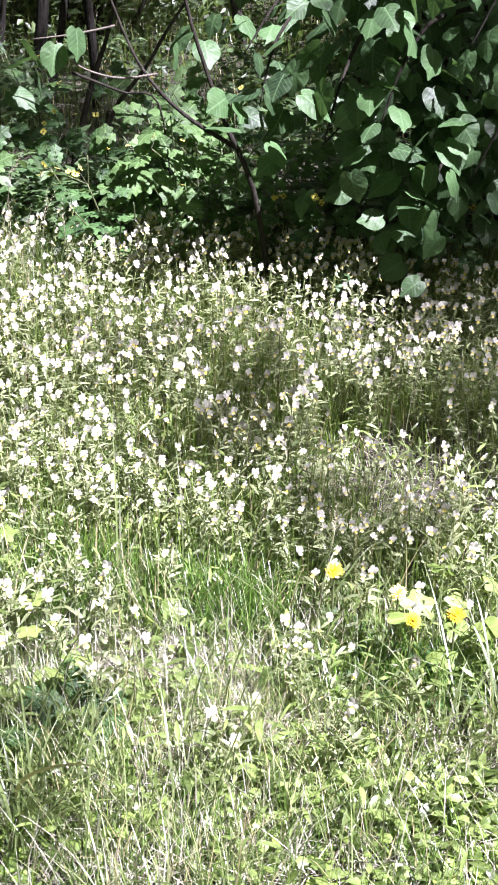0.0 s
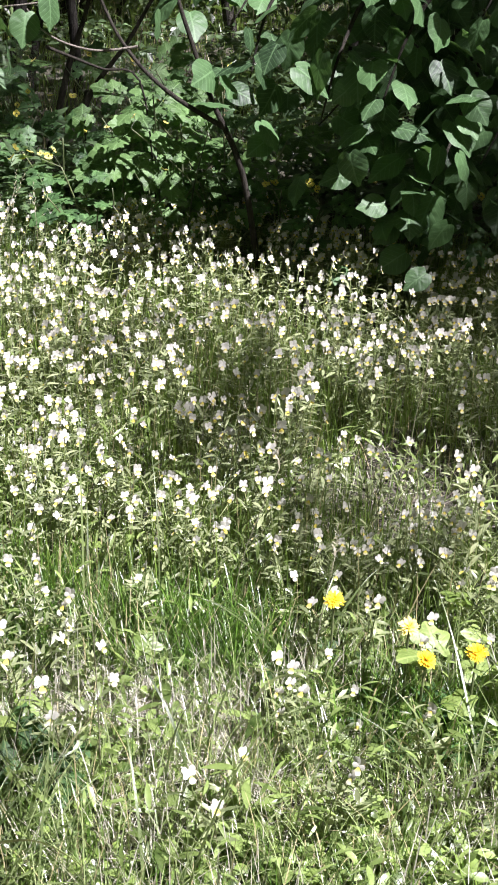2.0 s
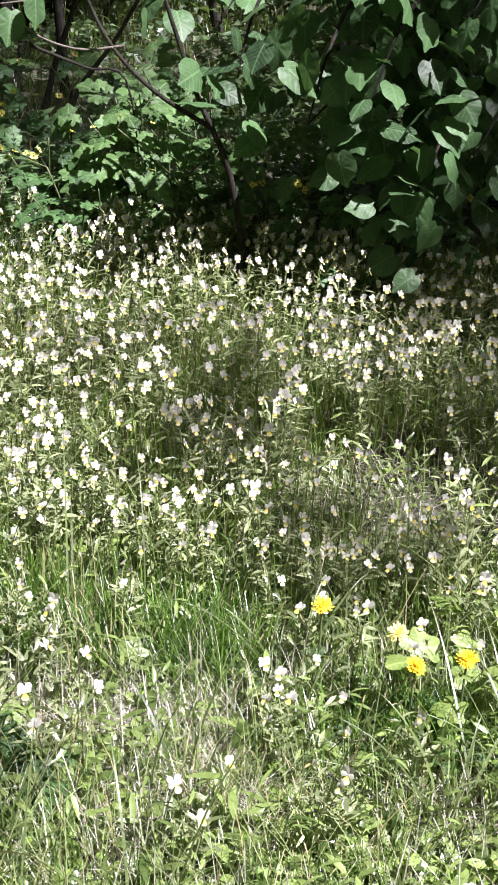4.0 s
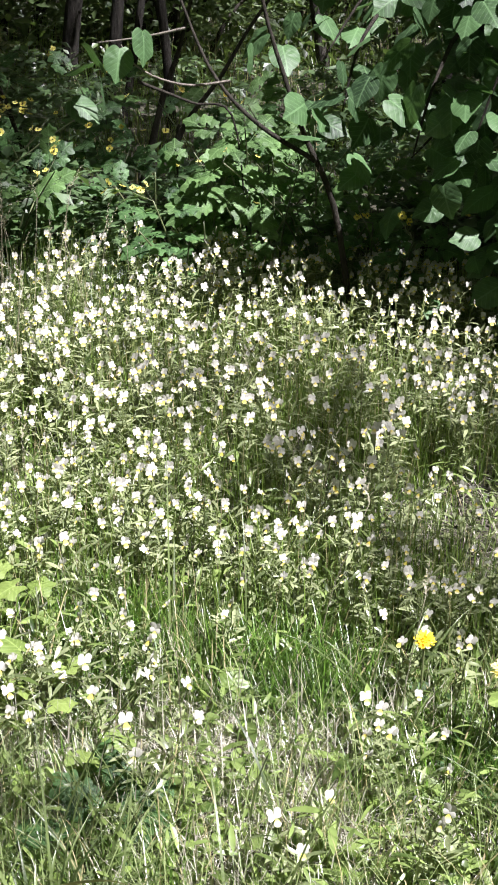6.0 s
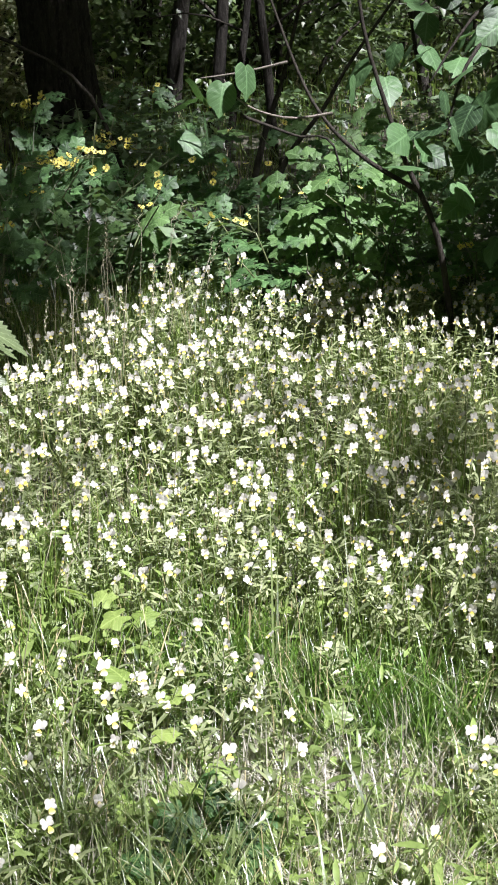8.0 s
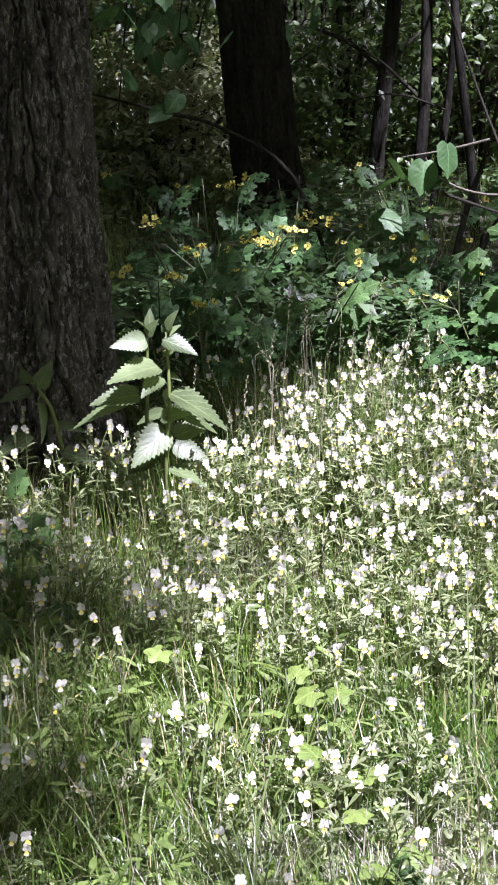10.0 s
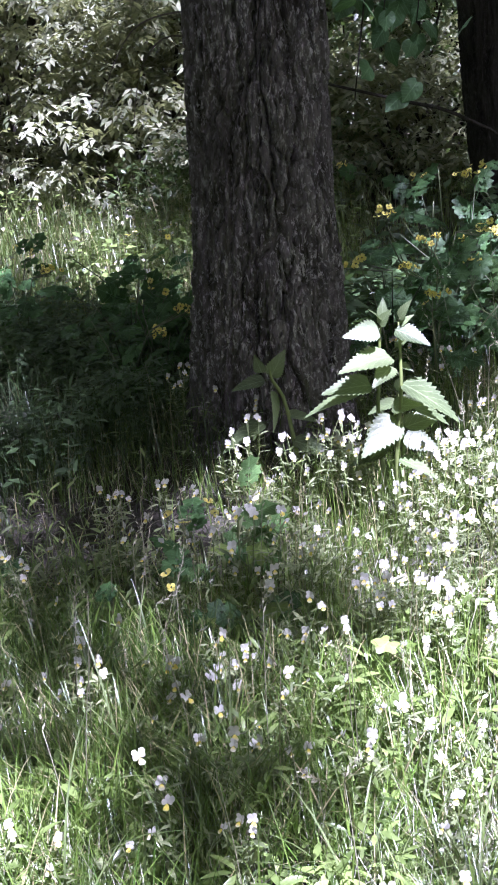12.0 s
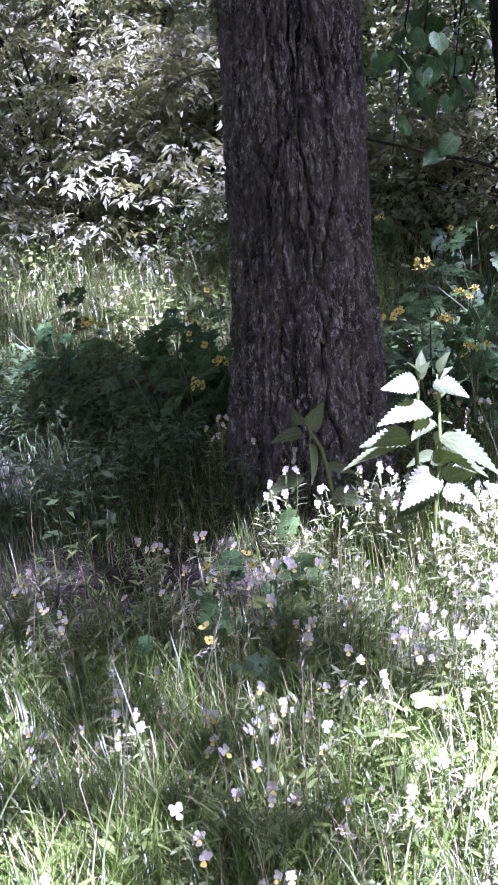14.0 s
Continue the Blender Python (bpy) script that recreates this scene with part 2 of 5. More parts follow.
class Geo:
    """Triangles gathered piece by piece: points, corner numbers, material slots, leaf coordinates."""

    def __init__(self):
        self.v, self.f, self.m, self.uv, self.n = [], [], [], [], 0

    def add(self, v, f, slot=0, uv=None):
        v, f = np.asarray(v, float), np.asarray(f, int)
        self.v.append(v)
        self.f.append(f + self.n)
        self.m.append(np.full(len(f), slot))
        self.uv.append(np.zeros((len(v), 2)) if uv is None else np.asarray(uv, float))
        self.n += len(v)
        return self

    def arrays(self):
        return np.concatenate(self.v), np.concatenate(self.f), np.concatenate(self.m), np.concatenate(self.uv)

    def scatter(self, other, R, T, S=None):
        """Copies of another Geo at turns R (n,3,3), places T (n,3), sizes S (n,)."""
        v, f, m, uv = other.arrays()
        n = len(T)
        S = np.ones(n) if S is None else S
        V = np.einsum("nij,kj->nki", R, v) * S[:, None, None] + T[:, None, :]
        Fa = f[None] + (np.arange(n) * len(v))[:, None, None]
        self.v.append(V.reshape(-1, 3))
        self.f.append(Fa.reshape(-1, 3) + self.n)
        self.m.append(np.tile(m, n))
        self.uv.append(np.tile(uv, (n, 1)))
        self.n += n * len(v)
        return self

    def mesh(self, name, mats, smooth=True):
        v, f, m, uv = self.arrays()
        me = bpy.data.meshes.new(name)
        me.vertices.add(len(v))
        me.vertices.foreach_set("co", v.ravel())
        me.loops.add(3 * len(f))
        me.loops.foreach_set("vertex_index", f.ravel())
        me.polygons.add(len(f))
        me.polygons.foreach_set("loop_start", np.arange(len(f)) * 3)
        me.polygons.foreach_set("material_index", m)
        me.polygons.foreach_set("use_smooth", np.full(len(f), smooth))
        lay = me.uv_layers.new(name="UVMap")
        lay.data.foreach_set("uv", uv[f.ravel()].ravel())
        for a in mats if isinstance(mats, (list, tuple)) else [mats]:
            me.materials.append(a)
        me.update()
        return me


def part(name, geo, material, parent=None, label=""):
    ob = new(name, geo if isinstance(geo, bpy.types.Mesh) else geo.mesh(name, material))
    ob.parent = parent
    return tagged(ob, label)


def thing(name, place=(0, 0, 0), label="", category="", group="", turn=0.0, size=1.0):
    ob = new(name)
    ob.empty_display_size = 0.05
    ob.matrix_basis = pose(*place, 0, 0, turn) @ Matrix.Scale(size, 4)
    return tagged(ob, label, category, group)


def turns(yaw, tilt, roll=None):
    """Matrices: first roll about y, then tilt about x, then yaw about z (radians, arrays)."""
    yaw, tilt = np.broadcast_arrays(np.asarray(yaw, float), np.asarray(tilt, float))
    roll = np.zeros_like(yaw) if roll is None else np.broadcast_to(roll, yaw.shape)
    c, s, z, o = np.cos, np.sin, np.zeros_like(yaw), np.ones_like(yaw)
    st = lambda *r: np.stack([np.stack(q, -1) for q in r], -2)
    Z = st((c(yaw), -s(yaw), z), (s(yaw), c(yaw), z), (z, z, o))
    X = st((o, z, z), (z, c(tilt), -s(tilt)), (z, s(tilt), c(tilt)))
    Y = st((c(roll), z, s(roll)), (z, o, z), (-s(roll), z, c(roll)))
    return Z @ X @ Y


def ribbon_leaf(length=1.0, width=0.3, n=6, peak=0.4, fold=0.25, droop=0.3, teeth=0.0):
    """A leaf along +y, face up: pointed oval outline, folded along the midrib and drooping; teeth: depth of a sawn edge."""
    rows = 2 * n if teeth else n
    s = np.linspace(0, 1, rows + 1)
    w = width * 0.5 * np.sin(np.pi * np.power(s, math.log(0.5) / math.log(peak))) ** 0.8
    if teeth:
        w = w * (1.2 - s) ** 0.35
    w[0] = w[-1] = 0
    if teeth:
        w = w * (1 + teeth * np.where(np.arange(rows + 1) % 2 == 0, 1, -1) * (s > 0.02))
        s_edge = np.clip(s + np.where(np.arange(rows + 1) % 2 == 0, 0.035, 0), 0, 1)
    else:
        s_edge = s
    bend = lambda q: (length * np.sin(q * droop + 1e-6) / (droop + 1e-6), -length * (1 - np.cos(q * droop)) / (droop + 1e-6))
    y, z = bend(s)
    ye, ze = bend(s_edge)
    mid = np.c_[0 * s, y, z]
    lef = np.c_[-w, ye, ze + w * fold]
    rig = np.c_[w, ye, ze + w * fold]
    v = np.concatenate([mid, lef, rig])
    k = rows + 1
    i = np.arange(rows)
    f = np.concatenate([np.c_[i, i + 1, i + 1 + k], np.c_[i, i + 1 + k, i + k], np.c_[i, i + 1 + 2 * k, i + 1], np.c_[i, i + 2 * k, i + 1 + 2 * k]])
    uv = np.concatenate([np.c_[s, 0 * s], np.c_[s, -np.ones(k)], np.c_[s, np.ones(k)]])
    return Geo().add(v, f, 0, uv)


def polar_leaf(radius, n=40, dome=0.15, wave=0.03, stalk=0.0):
    """A leaf whose outline is radius(angle) about a point on the midrib; angle 0 is the tip (+y). The stalk joins at y = 0."""
    a = np.linspace(-np.pi, np.pi, n, endpoint=False)
    r = np.array([radius(q) for q in a])
    out = np.c_[np.sin(a) * r, np.cos(a) * r, -dome * r ** 2 + wave * np.sin(5 * a)]
    inn = out * 0.5
    inn[:, 2] = -dome * (r * 0.5) ** 2 + 0.03 * np.cos(7 * a) * wave * 10
    base = -out[:, 1].min()
    v = np.concatenate([[[0, 0, 0]], inn, out])
    v[:, 1] += base * 0.75
    i = np.arange(n)
    j = (i + 1) % n
    f = np.concatenate([np.c_[0 * i, 1 + j, 1 + i], np.c_[1 + i, 1 + j, 1 + n + j], np.c_[1 + i, 1 + n + j, 1 + n + i]])
    top = v[:, 1].max()
    uv = np.c_[v[:, 1] / top, v[:, 0] / np.abs(v[:, 0]).max()]
    return Geo().add(v, f, 0, uv)


def tube(points, radii, sides=5, geo=None, slot=0):
    """A round tapered tube along points."""
    pts = np.asarray(points, float)
    rad = np.broadcast_to(np.asarray(radii, float), (len(pts),))
    d = np.gradient(pts, axis=0)
    d /= np.linalg.norm(d, axis=1, keepdims=True) + 1e-9
    ref = np.array([0.31, 0.17, 0.93]) if abs(d[0, 2]) < 0.9 else np.array([1.0, 0.2, 0.0])
    u = np.cross(d, ref)
    u /= np.linalg.norm(u, axis=1, keepdims=True) + 1e-9
    w = np.cross(d, u)
    a = np.linspace(0, 2 * np.pi, sides, endpoint=False)
    v = pts[:, None] + rad[:, None, None] * (np.cos(a)[None, :, None] * u[:, None] + np.sin(a)[None, :, None] * w[:, None])
    n = len(pts)
    q = []
    for i in range(n - 1):
        for k in range(sides):
            b, c = i * sides + k, i * sides + (k + 1) % sides
            q += [(b, c, c + sides), (b, c + sides, b + sides)]
    v = np.concatenate([v.reshape(-1, 3), pts[-1:]])
    e = len(v) - 1
    q += [((n - 1) * sides + k, (n - 1) * sides + (k + 1) % sides, e) for k in range(sides)]
    return (geo or Geo()).add(v, q, slot)


def curve_points(points, n=10):
    """A smooth line through a few points."""
    p = np.asarray(points, float)
    t = np.linspace(0, len(p) - 1, n)
    out = []
    for q in t:
        i = min(int(q), len(p) - 2)
        f = q - i
        a, b, c, d = p[max(i - 1, 0)], p[i], p[i + 1], p[min(i + 2, len(p) - 1)]
        out.append(0.5 * (2 * b + (c - a) * f + (2 * a - 5 * b + 4 * c - d) * f * f + (3 * b - a - 3 * c + d) * f ** 3))
    return np.array(out)


def value_noise(x, y, seed=0):
    """Smooth random values in 0..1 on a plane."""
    xi, yi = np.floor(x).astype(int), np.floor(y).astype(int)
    fx, fy = x - xi, y - yi
    fx, fy = fx * fx * (3 - 2 * fx), fy * fy * (3 - 2 * fy)

    def h(a, b):
        s = np.sin(a * 127.1 + b * 311.7 + seed * 74.7) * 43758.5453
        return s - np.floor(s)

    return (h(xi, yi) * (1 - fx) + h(xi + 1, yi) * fx) * (1 - fy) + (h(xi, yi + 1) * (1 - fx) + h(xi + 1, yi + 1) * fx) * fy


def ground_z(x, y):
    """Height of the soil: soft bumps, a swell round the old tree."""
    x, y = np.asarray(x, float), np.asarray(y, float)
    z = 0.035 * (value_noise(x * 1.3, y * 1.3, 1) - 0.5) + 0.02 * (value_noise(x * 4, y * 4, 2) - 0.5)
    return z + 0.05 * np.exp(-((x + 1.86) ** 2 + (y - 3.62) ** 2) / 0.16)


def blades(name, x, y, length, width, lean, material, curl=0.6, z0=0.0, label="", category="grass", seg=4):
    """Grass: one bent, tapering strip a blade."""
    n = len(x)
    az = rng.uniform(0, 2 * np.pi, n)
    d = np.c_[np.cos(az), np.sin(az)]
    sd = np.c_[-d[:, 1], d[:, 0]]
    s = np.linspace(0, 1, seg + 1)
    th = lean[:, None] + curl * rng.uniform(0.3, 1.4, n)[:, None] * s[None] ** 1.5
    step = length[:, None] / seg
    hor = np.concatenate([np.zeros((n, 1)), np.cumsum(np.sin(th[:, :-1]) * step, 1)], 1)
    ver = np.concatenate([np.zeros((n, 1)), np.cumsum(np.cos(th[:, :-1]) * step, 1)], 1)
    w = width[:, None] * 0.5 * (1 - s[None] ** 2.2)
    gz = ground_z(x, y) + z0
    P = np.stack([x[:, None] + d[:, :1] * hor, y[:, None] + d[:, 1:] * hor, np.maximum(gz[:, None] + ver, gz[:, None] + 0.004)], -1)
    off = np.stack([sd[:, :1] * w, sd[:, 1:] * w, 0 * w], -1)
    V = np.concatenate([P - off, P + off], 1)
    k = seg + 1
    i = np.arange(seg)
    f = np.concatenate([np.c_[i, i + k, i + 1 + k], np.c_[i, i + 1 + k, i + 1]])
    Fa = f[None] + (np.arange(n) * 2 * k)[:, None, None]
    g = Geo().add(V.reshape(-1, 3), Fa.reshape(-1, 3))
    ob = part(name, g, material)
    return tagged(ob, label, category, "", "stuff")


def spread(n, density, x0, x1, y0, y1, r=rng):
    """n places in a rectangle, by a density function 0..1."""
    X, Y = np.empty(0), np.empty(0)
    while len(X) < n:
        x, y = r.uniform(x0, x1, 4 * n + 50), r.uniform(y0, y1, 4 * n + 50)
        k = r.uniform(0, 1, len(x)) < density(x, y)
        X, Y = np.r_[X, x[k]], np.r_[Y, y[k]]
    return X[:n], Y[:n]


def bump2(x, y, cx, cy, rx, ry):
    return np.exp(-((x - cx) / rx) ** 2 - ((y - cy) / ry) ** 2)

# ---- ground ----
def build_ground():
    def axis(lo, hi, fine0, fine1, step):
        far = lambda a, b: list(np.geomspace(1, 1 + abs(b - a), 14)[1:] - 1)
        core = np.arange(fine0, fine1 + step / 2, step)
        return np.r_[[fine0 - q for q in far(fine0, lo)][::-1], core, [fine1 + q for q in far(fine1, hi)]]

    xs, ys = axis(-400, 400, -5.0, 2.5, 0.06), axis(-300, 600, 0.5, 9.0, 0.06)
    X, Y = np.meshgrid(xs, ys)
    Z = ground_z(X, Y)
    nx, ny = len(xs), len(ys)
    i = (np.arange(ny - 1)[:, None] * nx + np.arange(nx - 1)[None]).ravel()
    f = np.concatenate([np.c_[i, i + 1, i + 1 + nx], np.c_[i, i + 1 + nx, i + nx]])
    ob = part("ground", Geo().add(np.c_[X.ravel(), Y.ravel(), Z.ravel()], f), SOIL)
    tagged(ob, "brown woodland soil with dry litter under the plants", "ground", "", "structure")


build_ground()


# ---- trees ----
def worley(u, v, period, seed):
    """Distance difference between the two nearest of jittered cell points, and a random value a cell; u wraps round."""
    iu, iv = np.floor(u).astype(int), np.floor(v).astype(int)
    d1, d2, own = np.full(u.shape, 9.0), np.full(u.shape, 9.0), np.zeros(u.shape)
    for a in (-1, 0, 1):
        for b in (-1, 0, 1):
            cu, cv = iu + a, iv + b
            w = np.mod(cu, period)
            h1 = np.sin(w * 127.1 + cv * 311.7 + seed) * 43758.5453
            h2 = np.sin(w * 269.5 + cv * 183.3 + seed) * 28001.123
            du, dv = cu + 0.1 + 0.8 * (h1 - np.floor(h1)) - u, cv + (h2 - np.floor(h2)) - v
            d = np.sqrt(du * du + dv * dv)
            own = np.where(d < d1, np.mod(h1 * 0.37 + h2 * 0.61, 1.0), own)
            d2 = np.where(d < d1, d1, np.minimum(d2, d))
            d1 = np.minimum(d1, d)
    return d2 - d1, own


def bark_trunk(line, radius, flare, plates, tall, depth, nu, zs, seed, turn=0.0):
    """Trunk whose bark stands in upright plates between deep furrows. line: places of the axis by height; plates: number round; tall: height of a plate."""
    zs = np.asarray(zs, float)
    L = np.asarray(line, float)
    cx, cy = np.interp(zs, L[:, 2], L[:, 0]), np.interp(zs, L[:, 2], L[:, 1])
    r = np.interp(zs, radius[0], radius[1])
    a = np.linspace(0, 2 * np.pi, nu, endpoint=False)
    A, Z = np.meshgrid(a, zs)
    root = flare * np.exp(-np.maximum(Z, 0) / 0.16) * (1 + 0.55 * np.sin(4 * A + seed) + 0.3 * np.sin(7 * A + 2 * seed))
    wob = 0.012 * np.sin(3 * A + seed) + 0.02 * (value_noise(A * 2 / np.pi * 3, Z * 1.4, seed) - 0.5)
    U = A / (2 * np.pi) * plates
    warp = 0.6 * (value_noise(np.cos(A) * 1.5 + 7, Z * 2.2 + np.sin(A) * 1.5, seed) - 0.5) + 0.28 * (value_noise(np.cos(A) * 9 + 5, Z * 22 + np.sin(A) * 9, seed + 3) - 0.5) + 0.16 * (value_noise(np.cos(A) * 25 + 5, Z * 40 + np.sin(A) * 25, seed + 4) - 0.5)
    e1, c1 = worley(U + warp, Z / tall, plates, seed)
    e2, c2 = worley(U * 2 + 1.5 * warp, Z / tall * 2.2, plates * 2, seed + 5)
    e3, c3 = worley(U * 4 + 4 * warp, Z / tall * 7, plates * 4, seed + 9)
    furrow = np.clip(e1 / 0.13, 0, 1) ** 0.6
    crack = 0.9 * np.clip(e2 / 0.07, 0, 1) + 0.5 * np.clip(e3 / 0.16, 0, 1)
    step = 0.45 * (c1 - 0.5) + 0.3 * (c2 - 0.5) + 0.25 * (c3 - 0.5)
    rough = value_noise(np.cos(A) * 40, Z * 60 + np.sin(A) * 40, seed) - 0.5
    fine = value_noise(np.cos(A) * 75, Z * 22 + np.sin(A) * 75, seed + 6) - 0.5
    R = r[:, None] + root + wob + depth * (furrow - 0.65) + depth * 0.5 * (crack - 1.0) * furrow + depth * 0.55 * step * furrow + 0.005 * rough + 0.007 * fine
    v = np.stack([cx[:, None] + R * np.cos(A + turn), cy[:, None] + R * np.sin(A + turn), Z], -1).reshape(-1, 3)
    nz = len(zs)
    i = (np.arange(nz - 1)[:, None] * nu + np.arange(nu)[None]).ravel()
    j = (np.arange(nz - 1)[:, None] * nu + (np.arange(nu)[None] + 1) % nu).ravel()
    f = np.concatenate([np.c_[i, j, j + nu], np.c_[i, j + nu, i + nu]])
    return Geo().add(v, f, 0, np.c_[c3.ravel(), (c2 * c1).ravel()])


def plain_leaf(width=0.55, fold=0.12):
    """A small leaf of two halves folded along the midrib, for crowns seen from far below."""
    v = [(0, 0, 0), (-width / 2, 0.42, fold), (width / 2, 0.42, fold), (0, 1, -0.12), (0, 0.45, 0)]
    return Geo().add(v, [(0, 4, 1), (4, 3, 1), (0, 2, 4), (4, 2, 3)], 0, [(0, 0), (0.42, -1), (0.42, 1), (1, 0), (0.45, 0)])


FAR_LEAF = plain_leaf()
CROWN_LEAF = Geo().add([(0, 0, 0), (-0.3, 0.45, 0.1), (0.3, 0.45, 0.1), (0, 1, -0.1)], [(0, 3, 1), (0, 2, 3)])


def leaf_cloud(centres, per, spreadr, size, template, r, flat=0.6, up=0.5, lean=0.5):
    """Leaves round each centre, their faces mostly upwards, tips hanging."""
    n = len(centres) * per
    T = np.repeat(centres, per, 0) + r.normal(0, 1, (n, 3)) * spreadr * np.array([1, 1, flat])
    R = turns(r.uniform(0, 2 * np.pi, n), r.normal(-0.35, up, n), r.normal(0, lean, n))
    return Geo().scatter(template, R, T, size * r.uniform(0.6, 1.25, n))


def lit_share(x, y, z):
    """How far the unseen canopy is cut open to light a place: gaps over the flower bed, the clearing behind and the
    shrub's edge.
    """
    if z > 0.8:
        s = 0.3 * bump2(x, y, 0.06, 3.72, 0.28, 0.3)
        s = np.maximum(s, 0.5 * bump2(x, y, -0.15, 4.1, 0.3, 0.3))
        s = np.maximum(s, 0.2 * bump2(x, y, -1.89, 4.59, 0.35, 0.35))
        return np.maximum(s, 0.9 * bump2(x, y, -0.75, 3.97, 0.24, 0.26))
    if z > 0.5:
        s = 2.0 * bump2(x, y, -1.12, 2.98, 0.34, 0.36)
        s = np.maximum(s, 1.3 * bump2(x, y, -0.22, 4.34, 0.3, 0.34))
        s = np.maximum(s, 0.95 * bump2(x, y, -1.42, 4.48, 0.36, 0.36))
        s = np.maximum(s, 0.3 * bump2(x, y, -0.75, 3.97, 0.3, 0.3))
        return np.maximum(s, 0.7 * bump2(x, y, 0.3, 3.7, 0.34, 0.28))
    left = np.interp(y, [1.2, 1.65, 1.95, 2.2, 2.75, 3.5, 4.3], [-0.55, -0.82, -0.96, -1.02, -1.1, -1.17, -0.95])
    bed = (x > left) & (x < -0.06 + 0.1 * (4 - y)) & (y > 0.6) & (y < np.where(x < 0, 4.42, 4.25))
    side = (x >= -0.1) & (x < 1.25) & (y > 0.6) & (y < np.where(x < 0.42, 3.95, 3.5))
    s = np.where(bed, np.where(y > 2.5, 0.94, 1.0), 0.0)
    s = np.maximum(s, np.where(side, np.where(y > 2.2, 0.85, 1.0), 0.0))
    s = s * (1 - 0.45 * bump2(x, y, -0.1, 2.95, 0.24, 0.38))
    for cx, cy, rx, ry, k in ((-0.3, 1.58, 0.12, 0.08, 0.3), (-0.08, 2.03, 0.12, 0.07, 0.5), (-0.42, 2.12, 0.1, 0.14, 0.5), (-0.5, 1.5, 0.14, 0.12, 0.1), (0.3, 1.68, 0.12, 0.08, 0.3)):
        s = s * (1 - k * bump2(x, y, cx, cy, rx, ry))
    s = np.maximum(s, np.where((x > -2.6) & (x <= left) & (y > 0.8) & (y < 1.95), np.where(x < left - 0.27, 0.72 + 0.2 * (value_noise(x * 4.5, y * 4.5, 41) > 0.5), 0.1), 0))
    s = np.maximum(s, np.where((x > -2.6) & (x <= left - 0.34) & (y >= 1.95) & (y < 3.1), np.where(y < 2.4, 0.8, 0.45) * (value_noise(x * 4.5, y * 4.5, 43) > np.where(y < 2.4, 0.45, 0.55)), 0))
    s = np.maximum(s, np.where((x > -8) & (x < -0.63 * y) & (y > 4.3) & (y < 9.5), np.where(y < 6.6, 0.64, 0.12) + np.where(y < 6.6, 0.32, 0.72) * (value_noise(x * 2.6, y * 2.6, 44) > np.where(y < 6.6, 0.45, 0.53)), 0))
    s = np.maximum(s, np.where((x > -4.5) & (x < 1.8) & (y > 6.9) & (y < 12.5), 0.15 + 0.8 * (value_noise(x * 2.4, y * 2.4, 47) > 0.55), 0))
    s = np.maximum(s, np.where((x > -0.45 * y) & (x < 0.04 * y) & (y > 5.3) & (y < 11), np.where(x < -0.36 * y, np.where(y > 7.6, 0.6, 0.0), np.where(x < -0.1 * y, 0.2, 0.75)), 0))
    s = np.maximum(s, 0.6 * bump2(x, y, -1.15, 4.25, 0.3, 0.28))
    s = np.maximum(s, np.where((x > -2.0) & (x < 0.6) & (y > 4.2) & (y < 6.6), 0.75 * (value_noise(x * 3.4, y * 3.4, 52) > 0.69), 0))
    s = np.maximum(s, np.where((x > -4.5) & (x < -2.5) & (y > 3.3) & (y < 4.4), 0.84, 0))
    s = np.maximum(s, 0.35 * bump2(x, y, -0.7, 3.95, 0.25, 0.3))
    return s


